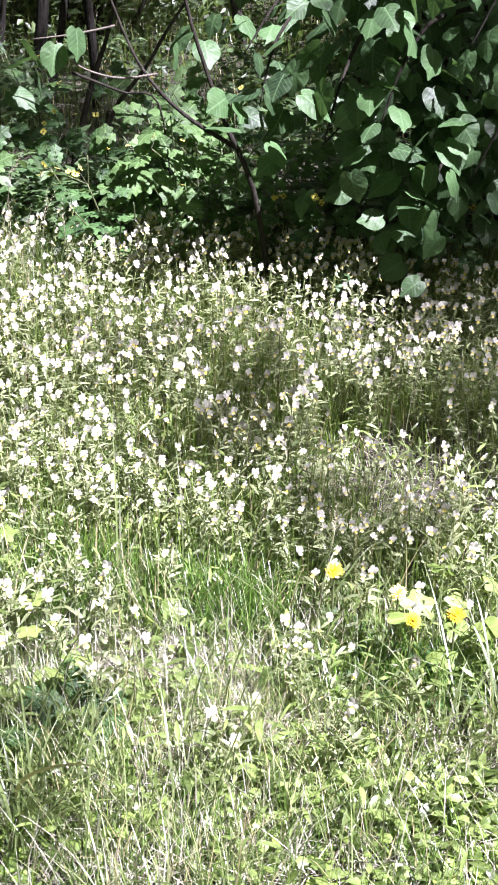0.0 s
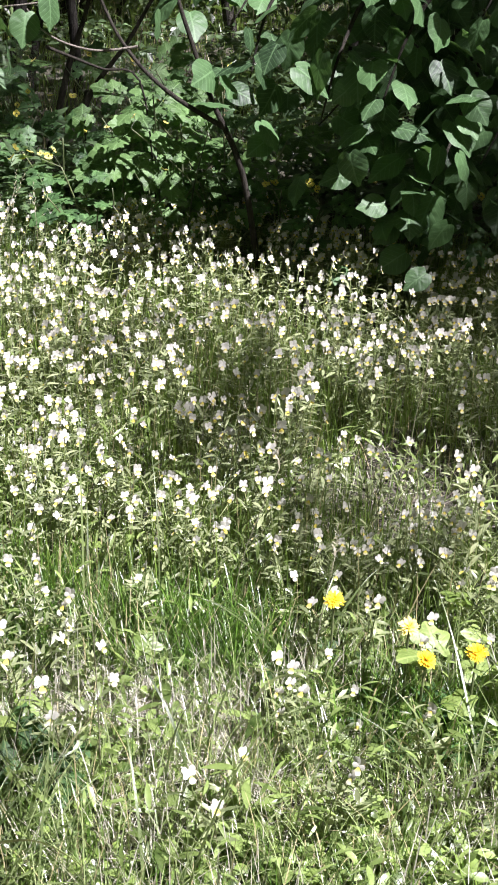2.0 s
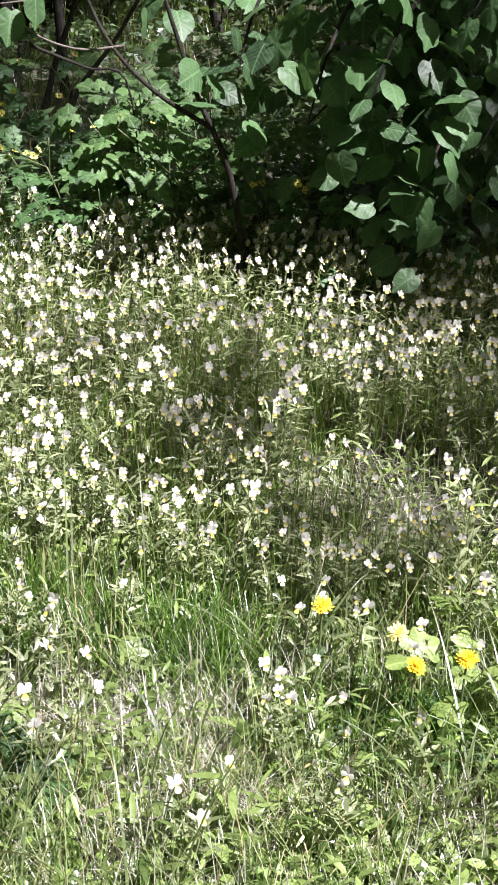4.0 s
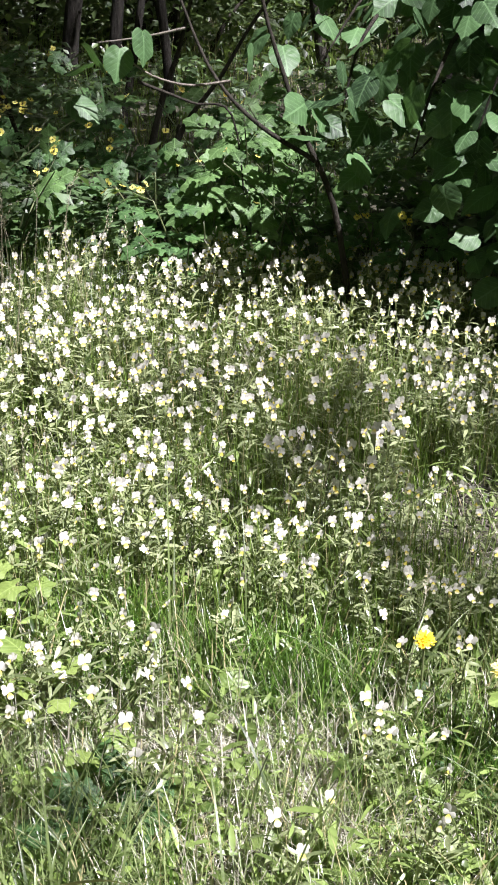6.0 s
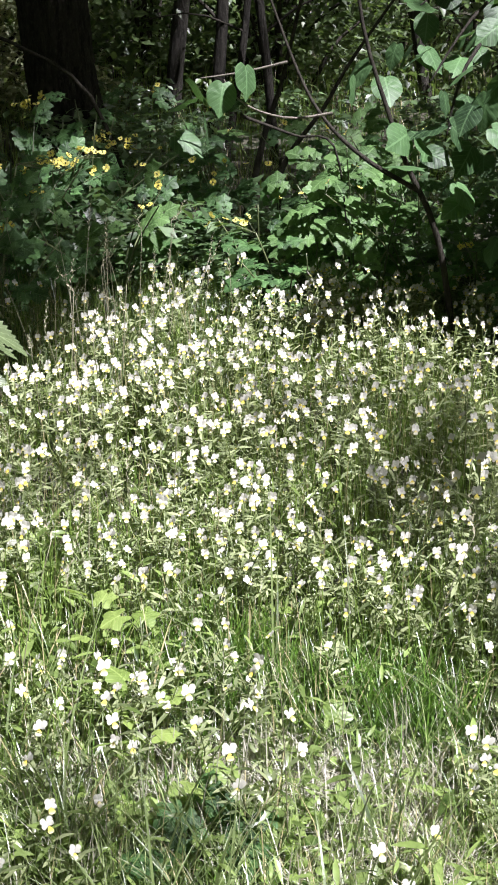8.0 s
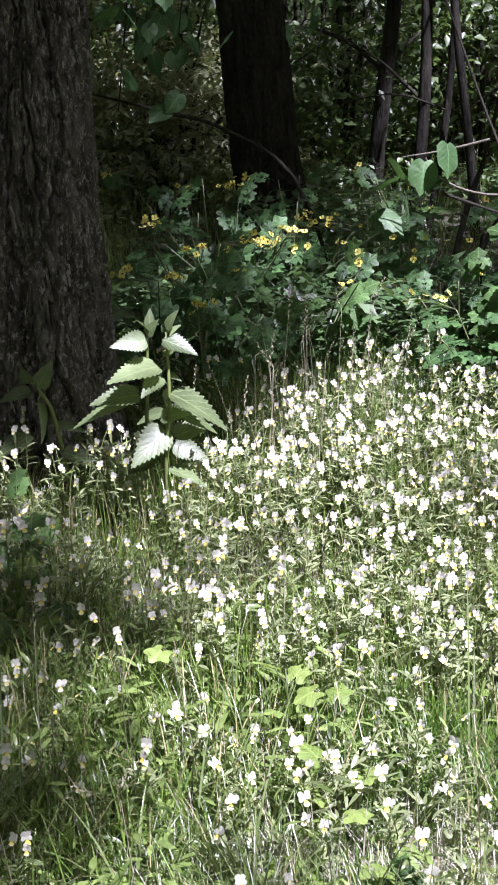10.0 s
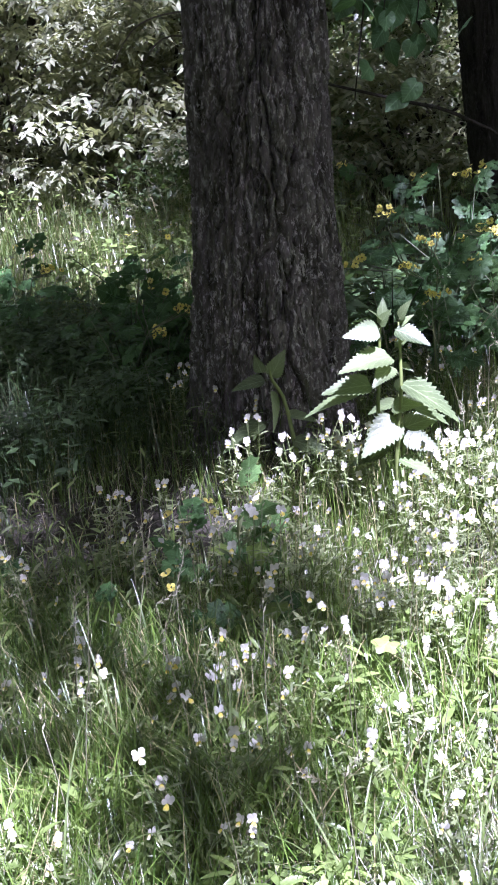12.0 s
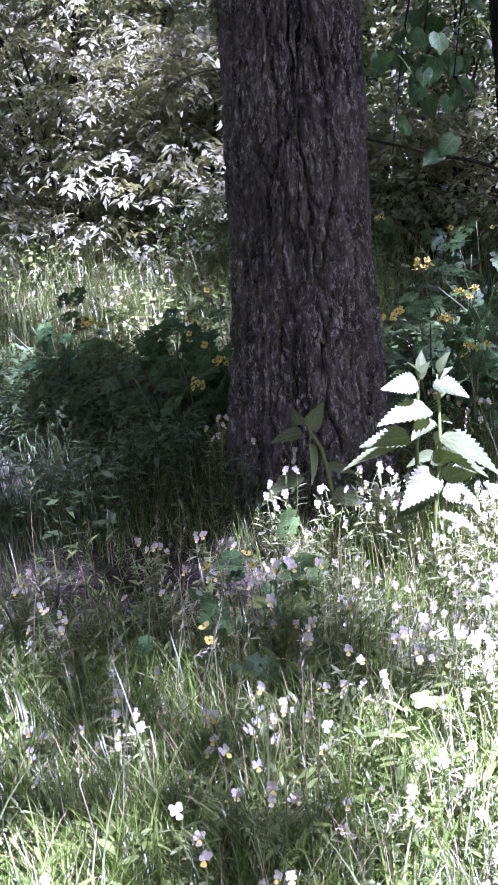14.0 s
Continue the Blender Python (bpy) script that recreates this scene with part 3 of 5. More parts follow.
def build_trees():
    old = thing("old_tree", (0, 0, 0), "old tree with dark deeply furrowed bark on its thick trunk", "tree")
    zs = np.r_[np.linspace(-0.08, 1.75, 430), np.linspace(1.8, 11.5, 60)]
    g = bark_trunk([(-1.86, 3.634, -0.1), (-1.839, 3.645, 0.3), (-1.82, 3.658, 0.85), (-1.806, 3.667, 1.45), (-1.79, 3.7, 7.6), (-1.7, 3.75, 11.6)],
                   ((-0.1, 0.2, 0.5, 0.85, 1.4, 7.6, 11.6), (0.255, 0.22, 0.202, 0.189, 0.174, 0.12, 0.06)), 0.055, 19, 0.62, 0.046, 460, zs, 3)
    part("trunk", g, BARK, old)
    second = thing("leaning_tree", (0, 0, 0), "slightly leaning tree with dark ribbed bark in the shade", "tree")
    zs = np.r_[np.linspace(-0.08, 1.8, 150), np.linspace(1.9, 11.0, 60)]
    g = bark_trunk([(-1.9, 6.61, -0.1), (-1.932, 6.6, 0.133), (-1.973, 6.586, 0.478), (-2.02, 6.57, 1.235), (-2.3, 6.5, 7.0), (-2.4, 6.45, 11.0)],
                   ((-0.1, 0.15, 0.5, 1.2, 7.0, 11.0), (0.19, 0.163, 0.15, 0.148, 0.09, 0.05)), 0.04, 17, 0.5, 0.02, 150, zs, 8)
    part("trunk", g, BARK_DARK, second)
    trees = [(old, (-1.82, 3.68)), (second, (-2.2, 6.5))]
    # four trees out of view, added to carry shading crowns
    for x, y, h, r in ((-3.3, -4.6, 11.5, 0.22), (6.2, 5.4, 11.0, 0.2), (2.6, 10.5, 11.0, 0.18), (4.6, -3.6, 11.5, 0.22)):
        t = thing("shade_tree", (0, 0, 0), "unseen tall tree added so that its crown shades the clearing", "tree", "trees round the clearing")
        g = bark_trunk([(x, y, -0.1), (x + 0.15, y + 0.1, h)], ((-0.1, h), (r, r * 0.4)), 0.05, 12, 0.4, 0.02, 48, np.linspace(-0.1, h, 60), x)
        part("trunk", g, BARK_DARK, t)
        trees.append((t, (x, y)))
    r = np.random.default_rng(5)
    # unseen crown leaves set up-sun of the ground, thinned later by lit_share
    n = 10500
    gx, gy, z = r.uniform(-9, 4.5, n), r.uniform(-1.5, 13, n), r.uniform(8.0, 12.5, n)
    k = z / TO_SUN.z
    C = np.c_[gx + TO_SUN.x * k, gy + TO_SUN.y * k, z]
    # extra unseen clumps up-sun of both trunks, added to keep them shaded
    e = 1100
    low = r.uniform(0.1, 2.3, e)
    z2 = r.uniform(8.0, 12.0, e)
    k2 = (z2 - low) / TO_SUN.z
    C = np.r_[C, np.c_[r.uniform(-2.2, -1.5, e) + TO_SUN.x * k2, r.uniform(3.3, 3.75, e) + TO_SUN.y * k2, z2]]
    C = np.r_[C, np.c_[r.uniform(-2.4, -1.7, e) + TO_SUN.x * k2, r.uniform(6.2, 6.7, e) + TO_SUN.y * k2, z2]]
    # outer canopy out of view, added to hold back sky light
    gx, gy, z = r.uniform(-16, 14, 16000), r.uniform(-13, 20, 16000), r.uniform(7.5, 12.5, 16000)
    out = (gx < -3.8) | (gx > 9.0) | (gy < -4.2) | (gy > 10)
    inner = len(C)
    C = np.r_[C, np.c_[gx, gy, z][out]]
    z, n = C[:, 2], len(C)
    outer = np.arange(n) >= inner
    gone = np.zeros(n)
    for lev in (0.1, 0.3, 0.55, 0.95):
        q = (z - lev) / TO_SUN.z
        gone = np.maximum(gone, lit_share(C[:, 0] - TO_SUN.x * q, C[:, 1] - TO_SUN.y * q, lev))
    kept = r.uniform(0, 1, n) > gone
    C, outer = C[kept], outer[kept]
    near = np.argmin([np.hypot(C[:, 0] - q[0], C[:, 1] - q[1]) for _, q in trees], 0)
    for j, (t, q) in enumerate(trees):
        own = C[near == j]
        g = leaf_cloud(C[(near == j) & ~outer], 23, 0.1, 0.118, CROWN_LEAF, r)
        n, T = 10, C[(near == j) & outer]
        g.scatter(CROWN_LEAF, turns(r.uniform(0, 6.283, n * len(T)), r.normal(-0.35, 0.5, n * len(T)), r.normal(0, 0.5, n * len(T))), np.repeat(T, n, 0) + r.normal(0, 0.16, (n * len(T), 3)), 0.19 * r.uniform(0.6, 1.25, n * len(T)))
        part("crown", g, CANOPY, t)
        # a few limbs bear the unseen, light-shaping crown
        for c in own[np.random.default_rng(40 + j).permutation(len(own))[:10]]:
            h = max(4.5, min(c[2] - 1.5, 10.0))
            a = np.array([q[0], q[1], h])
            mid = (a + c) / 2 + [0, 0, 0.3]
            part("limb", tube(curve_points([a, mid, c], 8), np.linspace(0.05, 0.008, 8), 6), BARK_DARK, t)


build_trees()


def build_stems():
    """Slim dark trunks in the shade behind the flower bed."""
    for x, y, lx, ly, h, r in ((-1.6, 7.52, 0.09, 0.0, 3.6, 0.05), (-1.28, 6.82, 0.06, 0.1, 3.2, 0.035), (-1.22, 6.9, 0.14, 0.1, 3.0, 0.022),
                               (-0.98, 6.85, -0.06, 0.0, 3.0, 0.026), (-2.35, 8.2, -0.1, 0, 3.4, 0.03), (0.6, 6.0, 0.2, 0.0, 3, 0.04), (0.95, 6.3, -0.1, 0.1, 3.2, 0.05),
                               (0.35, 6.6, 0.12, 0.0, 3.0, 0.03), (-3.1, 8.9, 0.2, 0, 3.4, 0.04), (-4.9, 9.4, -0.2, 0, 3.5, 0.045), (-5.6, 8.8, 0.15, 0, 3.5, 0.035), (-0.2, 8.6, -0.3, 0, 3.2, 0.04)):
        t = thing("young_tree", (x, y, 0), "slim dark young tree trunk in the shade", "tree", "young trees")
        z = np.linspace(-0.05, h, 14)
        wig = 0.03 * np.sin(z * 2.3 + x * 5)
        pts = np.c_[lx * z / 1.2 + wig, ly * z / 1.2 + 0.02 * np.cos(z * 1.9 + y), z]
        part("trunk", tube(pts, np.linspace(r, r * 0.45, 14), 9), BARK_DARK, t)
        rr = np.random.default_rng(int(abs(x * 100)))
        for _ in range(5):
            i = rr.integers(3, 12)
            a, az, ln = pts[i], rr.uniform(0, 6.28), rr.uniform(0.3, 0.8)
            e = a + [math.cos(az) * ln, math.sin(az) * ln, rr.uniform(0.05, 0.4)]
            part("branch", tube(curve_points([a, (a + e) / 2 + [0, 0, 0.06], e], 6), np.linspace(r * 0.3, 0.003, 6), 5), TWIG, t)


build_stems()

# ---- shrubs and woods behind ----
PINNATE = Geo()
for yy, an in ((0.55, 0.0), (0.32, 0.95), (0.32, -0.95), (0.12, 1.05), (0.12, -1.05)):
    PINNATE.scatter(plain_leaf(0.4, 0.06), turns([-an], [-0.12]), np.array([[0, yy, -0.06 * yy]]), np.array([0.48]))


def build_shrub(x, y, h, w, tips, per, size, template, mat, label, seed, low=0.15, group="shrubs at the wood's edge"):
    r = np.random.default_rng(seed)
    t = thing("shrub", (x, y, 0), label, "shrub", group)
    n = tips
    az, rad = r.uniform(0, 2 * np.pi, n), np.sqrt(r.uniform(0.02, 1, n)) * w
    zz = low + (h - low) * r.uniform(0, 1, n) ** 0.9
    rad *= np.sqrt(np.clip(1.15 - (zz / h) ** 2.5, 0.05, 1))
    tip = np.c_[np.cos(az) * rad, np.sin(az) * rad, zz]
    part("foliage", leaf_cloud(tip, per, 0.15, size, template, r, 0.3 if template is PINNATE or per > 23 else 0.45, 0.28 if template is PINNATE else 0.4, 0.28 if template is PINNATE else 0.5), mat, t)
    for q in tip[r.permutation(n)[:11]]:
        b = np.array([q[0] * 0.15, q[1] * 0.15, -0.03])
        m = np.array([q[0] * 0.5, q[1] * 0.5, q[2] * 0.65])
        part("stem", tube(curve_points([b, m, q], 8), np.linspace(0.02, 0.004, 8), 6), TWIG, t)


PALE = "leafy shrub with compound leaves coloured pale for sunlight"
DARKS = "leafy woodland shrub standing in the shade"
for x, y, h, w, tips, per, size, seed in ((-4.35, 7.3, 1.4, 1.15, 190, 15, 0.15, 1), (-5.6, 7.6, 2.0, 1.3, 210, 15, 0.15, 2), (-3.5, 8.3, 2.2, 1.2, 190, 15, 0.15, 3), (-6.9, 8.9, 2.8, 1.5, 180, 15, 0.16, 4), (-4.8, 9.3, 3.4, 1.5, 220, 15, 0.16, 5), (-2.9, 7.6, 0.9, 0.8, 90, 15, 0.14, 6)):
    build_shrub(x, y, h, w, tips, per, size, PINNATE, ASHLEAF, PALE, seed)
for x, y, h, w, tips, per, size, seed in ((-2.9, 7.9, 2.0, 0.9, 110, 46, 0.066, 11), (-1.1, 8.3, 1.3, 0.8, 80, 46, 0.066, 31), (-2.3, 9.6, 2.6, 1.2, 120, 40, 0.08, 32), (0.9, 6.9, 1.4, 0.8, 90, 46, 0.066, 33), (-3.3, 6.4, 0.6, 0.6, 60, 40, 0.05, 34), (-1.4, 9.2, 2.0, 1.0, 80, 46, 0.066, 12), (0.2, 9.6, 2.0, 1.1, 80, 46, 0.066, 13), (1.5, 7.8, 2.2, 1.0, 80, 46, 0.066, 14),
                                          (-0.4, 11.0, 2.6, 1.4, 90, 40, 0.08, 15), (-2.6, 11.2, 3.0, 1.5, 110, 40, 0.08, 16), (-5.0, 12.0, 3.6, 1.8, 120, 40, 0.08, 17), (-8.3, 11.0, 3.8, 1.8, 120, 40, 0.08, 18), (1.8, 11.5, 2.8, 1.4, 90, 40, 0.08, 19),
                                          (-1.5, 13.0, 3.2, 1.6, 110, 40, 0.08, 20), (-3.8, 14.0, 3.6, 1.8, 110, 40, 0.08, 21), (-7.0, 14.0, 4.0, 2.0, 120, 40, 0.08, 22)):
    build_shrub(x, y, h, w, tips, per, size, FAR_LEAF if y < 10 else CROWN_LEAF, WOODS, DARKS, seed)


def build_far_woods():
    r = np.random.default_rng(77)
    n = 2600
    a, d = r.uniform(radians(-28), radians(62), n), r.uniform(15, 26, n)
    # foliage beside and behind the view, unseen, added to block low sky
    m = 1500
    a, d = np.r_[a, r.uniform(radians(75), radians(325), m)], np.r_[d, r.uniform(9, 16, m)]
    n += m
    c = np.c_[-np.sin(a) * d, np.cos(a) * d, r.uniform(0, 1, n) ** 0.8 * 7.5]
    ob = part("far_woods", leaf_cloud(c, 24, 0.5, 0.19, CROWN_LEAF, r, 0.7), WOODS)
    tagged(ob, "dense green woodland foliage in the distance, added unseen on the other sides against sky light", "woods", "", "stuff")
    # ring closed all round; the unseen part only cuts down sky fill
    a = np.linspace(0, 2 * math.pi, 121)
    v, f = [], []
    for i, q in enumerate(a):
        for z in (-0.5, 4.0, 10.0):
            v.append((-math.sin(q) * (29 + 1.5 * math.sin(i * 1.7)), math.cos(q) * 29, z))
        if i:
            b = 3 * i
            for k in (0, 1):
                f += [(b + k - 3, b + k, b + k + 1), (b + k - 3, b + k + 1, b + k - 2)]
    tagged(part("backdrop", Geo().add(v, f), WOODS), "dark green ring for the depth of the wood, its unseen sides added to block sky light", "backdrop", "", "structure")


build_far_woods()

# ---- wild pansies ----
def petal(length, width, cup=0.15):
    """One petal along +y, face along +z, its broad end rounded."""
    s = np.array([0, 0.25, 0.5, 0.75, 0.92, 1.0])
    w = width * 0.5 * np.array([0.18, 0.6, 0.92, 1.0, 0.7, 0.2])
    z = cup * length * (s ** 2) * 0.6
    v = np.concatenate([np.c_[-w, s * length, z - 0.1 * w], np.c_[0 * s, s * length, z + 0.08 * w], np.c_[w, s * length, z - 0.1 * w]])
    k = len(s)
    i = np.arange(k - 1)
    f = np.concatenate([np.c_[i, i + k, i + k + 1], np.c_[i, i + k + 1, i + 1], np.c_[i + k, i + 2 * k, i + 2 * k + 1], np.c_[i + k, i + 2 * k + 1, i + k + 1]])
    return Geo().add(v, f, 0, np.c_[np.tile(s, 3), np.repeat([-1, 0, 1], k)])


def pansy_flower_geo(seed):
    """White upper and side petals in one piece and the yellow lip, face along +z, up is +y."""
    r = np.random.default_rng(seed)
    white, lip = Geo(), Geo()
    for a, ln, wd, up in ((0.46, 0.0116, 0.0078, 0.0), (-0.46, 0.0116, 0.0078, 0.0), (1.5, 0.0078, 0.007, 0.002), (-1.5, 0.0078, 0.007, 0.002)):
        white.scatter(petal(ln, wd, r.uniform(0.0, 0.3)), turns([-a + r.normal(0, 0.1)], [0.0]) @ turns([0], [r.normal(0.1, 0.15)]), np.array([[0, 0.001, up]]), np.array([r.uniform(0.92, 1.1)]))
    tube([(0, 0, -0.007), (0, -0.0005, -0.003), (0, 0, 0.0005)], (0.0012, 0.0028, 0.002), 5, white, 1)
    lip.scatter(petal(0.009, 0.0088, 0.25), turns([math.pi], [0.1]), np.array([[0, 0, 0.003]]))
    return white, lip


FLOWERS = []
for s in range(5):
    w, q = pansy_flower_geo(s)
    FLOWERS.append((w, q, w.mesh("flower", [PETAL, PANSY_STEM]), q.mesh("lip", LIP)))
NARROW = ribbon_leaf(1.0, 0.19, 4, 0.55, 0.2, 0.6)


def pansy_geo(seed, h):
    """Stem with branches, narrow leaves in tufts, and the poses of its flowers."""
    r = np.random.default_rng(100 + seed)
    stem, fol, fl = Geo(), Geo(), []
    lean = r.normal(0, 0.12, 2)
    top = np.array([lean[0] * h, lean[1] * h, h])
    main = curve_points([(0, 0, -0.01), top * [0.3, 0.3, 0.5], top], 7)
    tube(main, np.linspace(0.0016, 0.0009, 7), 4, stem)
    heads = [main[-1]]
    for i in range(r.integers(2, 4)):
        b = main[r.integers(1, 4)]
        e = b + [r.normal(0, 0.04), r.normal(0, 0.04), (h - b[2]) * r.uniform(0.72, 1.06)]
        tube(curve_points([b, (b + e) / 2 + [*r.normal(0, 0.01, 2), 0], e], 5), np.linspace(0.0014, 0.0009, 5), 4, stem)
        heads.append(e)
    for hd in heads:
        for node in (0.3, 0.5, 0.66, 0.8):
            m = r.integers(3, 6)
            zz = hd[2] * (node + r.normal(0, 0.03, m))
            T = np.c_[hd[0] * zz / h, hd[1] * zz / h, zz]
            fol.scatter(NARROW, turns(r.uniform(0, 6.28, m), r.uniform(0.1, 0.95, m), r.normal(0, 0.3, m)), T, r.uniform(0.016, 0.044, m))
    for hd in heads:
        fl.append((hd, r.normal(0, 0.65), r.normal(0, 0.28), int(r.integers(0, 5)), r.uniform(0.85, 1.2)))
    return stem, fol, fl


def flower_turn(az, nod):
    """The face of a flower: towards the south-west clearing by az about upright, tilted a little up; +y of the flower stays up."""
    return Matrix.Rotation(az, 4, "Z") @ Matrix.Rotation(radians(68) + nod, 4, "X")


PANSY_LABEL = "wild pansy with small white and yellow flowers"
PANSY_KINDS = [pansy_geo(k, h) for k, h in enumerate((0.15, 0.17, 0.19, 0.2, 0.22, 0.24, 0.26, 0.28))]
FIRST = []
for stem, fol, fl in PANSY_KINDS:
    t = thing("wild_pansy", (0, 0, -50), PANSY_LABEL, "flower", "wild pansies in the meadow")
    part("stem", stem, PANSY_STEM, t)
    part("foliage", fol, PANSY_LEAF, t, "narrow grey-green leaves")
    for hd, az, nod, kind, size in fl:
        f = part("flower", FLOWERS[kind][2], None, t, "white petals")
        f.matrix_basis = Matrix.Translation(hd) @ flower_turn(az, nod) @ Matrix.Scale(size, 4)
        part("lip", FLOWERS[kind][3], None, f, "yellow lower petal")
    FIRST.append(t)


def pansy_share(x, y):
    """Where pansies grow: thick in the sunlit bed, thin near the path and under the old tree, none on bare soil."""
    d = np.where((y > 2.15) & (y < 4.3), 1.0, 0.0)
    d = np.where((y <= 2.15) & (y > 1.5), np.where(y > 1.9, 0.5, 0.34), d)
    d = np.where((x < -0.5) & (x > -1.2) & (y > 1.45) & (y <= 2.2), 0.42, d)
    d = np.where((x < -1.15) & (y < 3.4), np.where(y > 1.8, 0.46, 0.3), d)
    d = np.where((x < -1.15) & (y > 3.25), 0.0, d)
    d = np.where((x < -0.95) & (y > 3.75), 0.1, d)
    d = np.where((x < -1.5) & (y > 2.9), 0.1, d)
    d = np.where((x > 0.35) & (y > 3.9), 0.1, d)
    d = d * np.where((y > 2.15) & (y < 2.7), np.where(x > -0.25, 1.1, 0.85), 1)
    d = d * (1 - 0.5 * bump2(x, y, -0.04, 2.85, 0.25, 0.3))
    d = d * (1 - 0.9 * bump2(x, y, 0.42, 2.72, 0.2, 0.2)) * (1 - bump2(x, y, -1.9, 2.78, 0.35, 0.36)) * (1 - 0.6 * bump2(x, y, -0.25, 1.98, 0.18, 0.1))
    return np.clip(d * (0.65 + 0.7 * (value_noise(x * 3.1, y * 3.1, 9) - 0.3)), 0, 1)


def sow_pansies():
    r = np.random.default_rng(21)
    x, y = spread(300, pansy_share, -2.1, 0.95, 1.4, 4.35, r)
    for i, (a, b) in enumerate(zip(x, y)):
        tall = np.interp(b, [1.6, 2.3, 3.2], [0, 2.2, 5.2]) + r.normal(0, 1.2)
        k = int(np.clip(round(tall), 0, 7))
        m = Matrix.Translation((a, b, float(ground_z(a, b)))) @ Matrix.Rotation(r.normal(0, 0.6), 4, "Z") @ Matrix.Scale(r.uniform(0.85, 1.1) * (1.14 if b < 2.6 else 1.0), 4)
        src = FIRST[k]
        if src.location.z < -40:
            src.matrix_basis = m
        else:
            c = copy_thing(src, m)
            c.matrix_basis = m
    for src in FIRST:
        if src.location.z < -40:
            src.matrix_basis = Matrix.Translation((-0.5, 3.0 + 0.1 * FIRST.index(src), 0))
    g = Geo()
    x, y = spread(480, pansy_share, -2.1, 0.95, 1.8, 4.4, r)
    mx, my = spread(60, lambda x, y: (x < -0.5 * y).astype(float), -4.6, -2.2, 4.3, 6.4, r)
    x, y = np.r_[x, mx], np.r_[y, my]
    for a, b in zip(x, y):
        stem, fol, fl = PANSY_KINDS[int(np.clip(round(np.interp(b, [1.6, 2.3, 3.2], [0, 2.2, 5.2]) + r.normal(0, 1.2)), 0, 7))]
        T = np.array([[a, b, float(ground_z(a, b))]])
        R = turns([r.normal(0, 0.6)], [0.0])
        for src, slot in ((stem, 0), (fol, 1)):
            v, f, _, uv = src.arrays()
            g.add(v @ R[0].T + T, f, slot, uv)
        for hd, az, nod, kind, size in fl:
            q = np.array((flower_turn(az, nod)).to_3x3())
            for src, base in ((FLOWERS[kind][0], 2), (FLOWERS[kind][1], 3)):
                v, f, ms, uv = src.arrays()
                vv = (v * size) @ q.T + hd
                for s in np.unique(ms):
                    g.add(vv @ R[0].T + T, f[ms == s], base if s == 0 else 0, uv)
    tagged(part("pansy_patch", g, [PANSY_STEM, PANSY_LEAF, PETAL, LIP]), "patch of white and yellow wild pansies between grass", "flowers", "", "stuff")


sow_pansies()

# ---- dandelions ----
LOBED = Geo()
for yy, sc in ((0.0, 0.5), (0.25, 0.7), (0.5, 0.9), (0.72, 1.0)):
    for sg in (1, -1):
        LOBED.scatter(ribbon_leaf(0.3, 0.16, 3, 0.4, 0.1, 0.2), turns([-sg * 1.25], [0.1]), np.array([[0, yy, 0]]), np.array([sc]))
LOBED.scatter(ribbon_leaf(1.0, 0.16, 5, 0.6, 0.2, 0.3), turns([0], [0]), np.zeros((1, 3)))


def build_dandelion(x, y, h, pale, seed):
    r = np.random.default_rng(seed)
    t = thing("dandelion", (x, y, float(ground_z(x, y))), "dandelion in full %s flower on a bare hollow stalk" % ("pale yellow" if pale else "yellow"), "flower", "dandelions")
    lean = r.normal(0, 0.002, 2)
    part("stalk", tube(curve_points([(0, 0, 0), (lean[0], lean[1], h * 0.5), (2 * lean[0], 2 * lean[1], h)], 7), np.linspace(0.0026, 0.002, 7), 6), STEM, t)
    head = Geo()
    for ring, (n, ln, tilt) in enumerate(((26, 0.019, 0.12), (24, 0.016, 0.42), (20, 0.0125, 0.75), (12, 0.009, 1.1))):
        a = np.arange(n) / n * 6.283 + r.normal(0, 0.06, n)
        head.scatter(petal(1.0, 0.17, 0.1), turns(a, tilt + r.normal(0, 0.1, n)), np.tile([[0, 0, 0.001 * ring]], (n, 1)), ln * r.uniform(0.85, 1.12, n))
    hd = part("flower_head", head, DANDELION_PALE if pale else DANDELION, t)
    hd.matrix_basis = Matrix.Translation((2 * lean[0], 2 * lean[1], h + 0.004)) @ Matrix.Rotation(radians(24), 4, "X") @ Matrix.Rotation(r.normal(0, 0.2), 4, "Y")
    cup = part("calyx", tube([(0, 0, -0.012), (0, 0, -0.006), (0, 0, 0.0)], (0.003, 0.007, 0.006), 8), STEM, t)
    cup.matrix_basis = hd.matrix_basis
    mesh = LOBED.mesh("leaf", CEL_LEAF)
    for i in range(6):
        q = part("leaf", mesh, None, t)
        q.matrix_basis = pose(0, 0, 0.01, r.uniform(15, 45), r.normal(0, 12), i * 60 + r.normal(0, 15)) @ Matrix.Scale(r.uniform(0.1, 0.15), 4)


for i, (x, y, h, pale) in enumerate(((0.165, 1.964, 0.2, False), (0.289, 1.887, 0.2, True), (0.307, 1.826, 0.18, False), (0.394, 1.842, 0.18, False))):
    build_dandelion(x, y, h, pale, 40 + i)


# ---- celandine, nettle and other broad leaves ----
def lobes(a):
    return 0.5 + 0.085 * math.cos(5 * a) + 0.015 * math.cos(10 * a + 0.6) - (0.22 if abs(abs(a) - math.pi) < 0.25 else 0)


def heart(a):
    b = abs(a)
    r = 0.5 + 0.02 * math.cos(2 * a) + 0.2 * math.exp(-(b / 0.2) ** 2) + 0.006 * math.cos(25 * a)
    return r * (1 - 0.28 * math.exp(-((math.pi - b) / 0.24) ** 2))


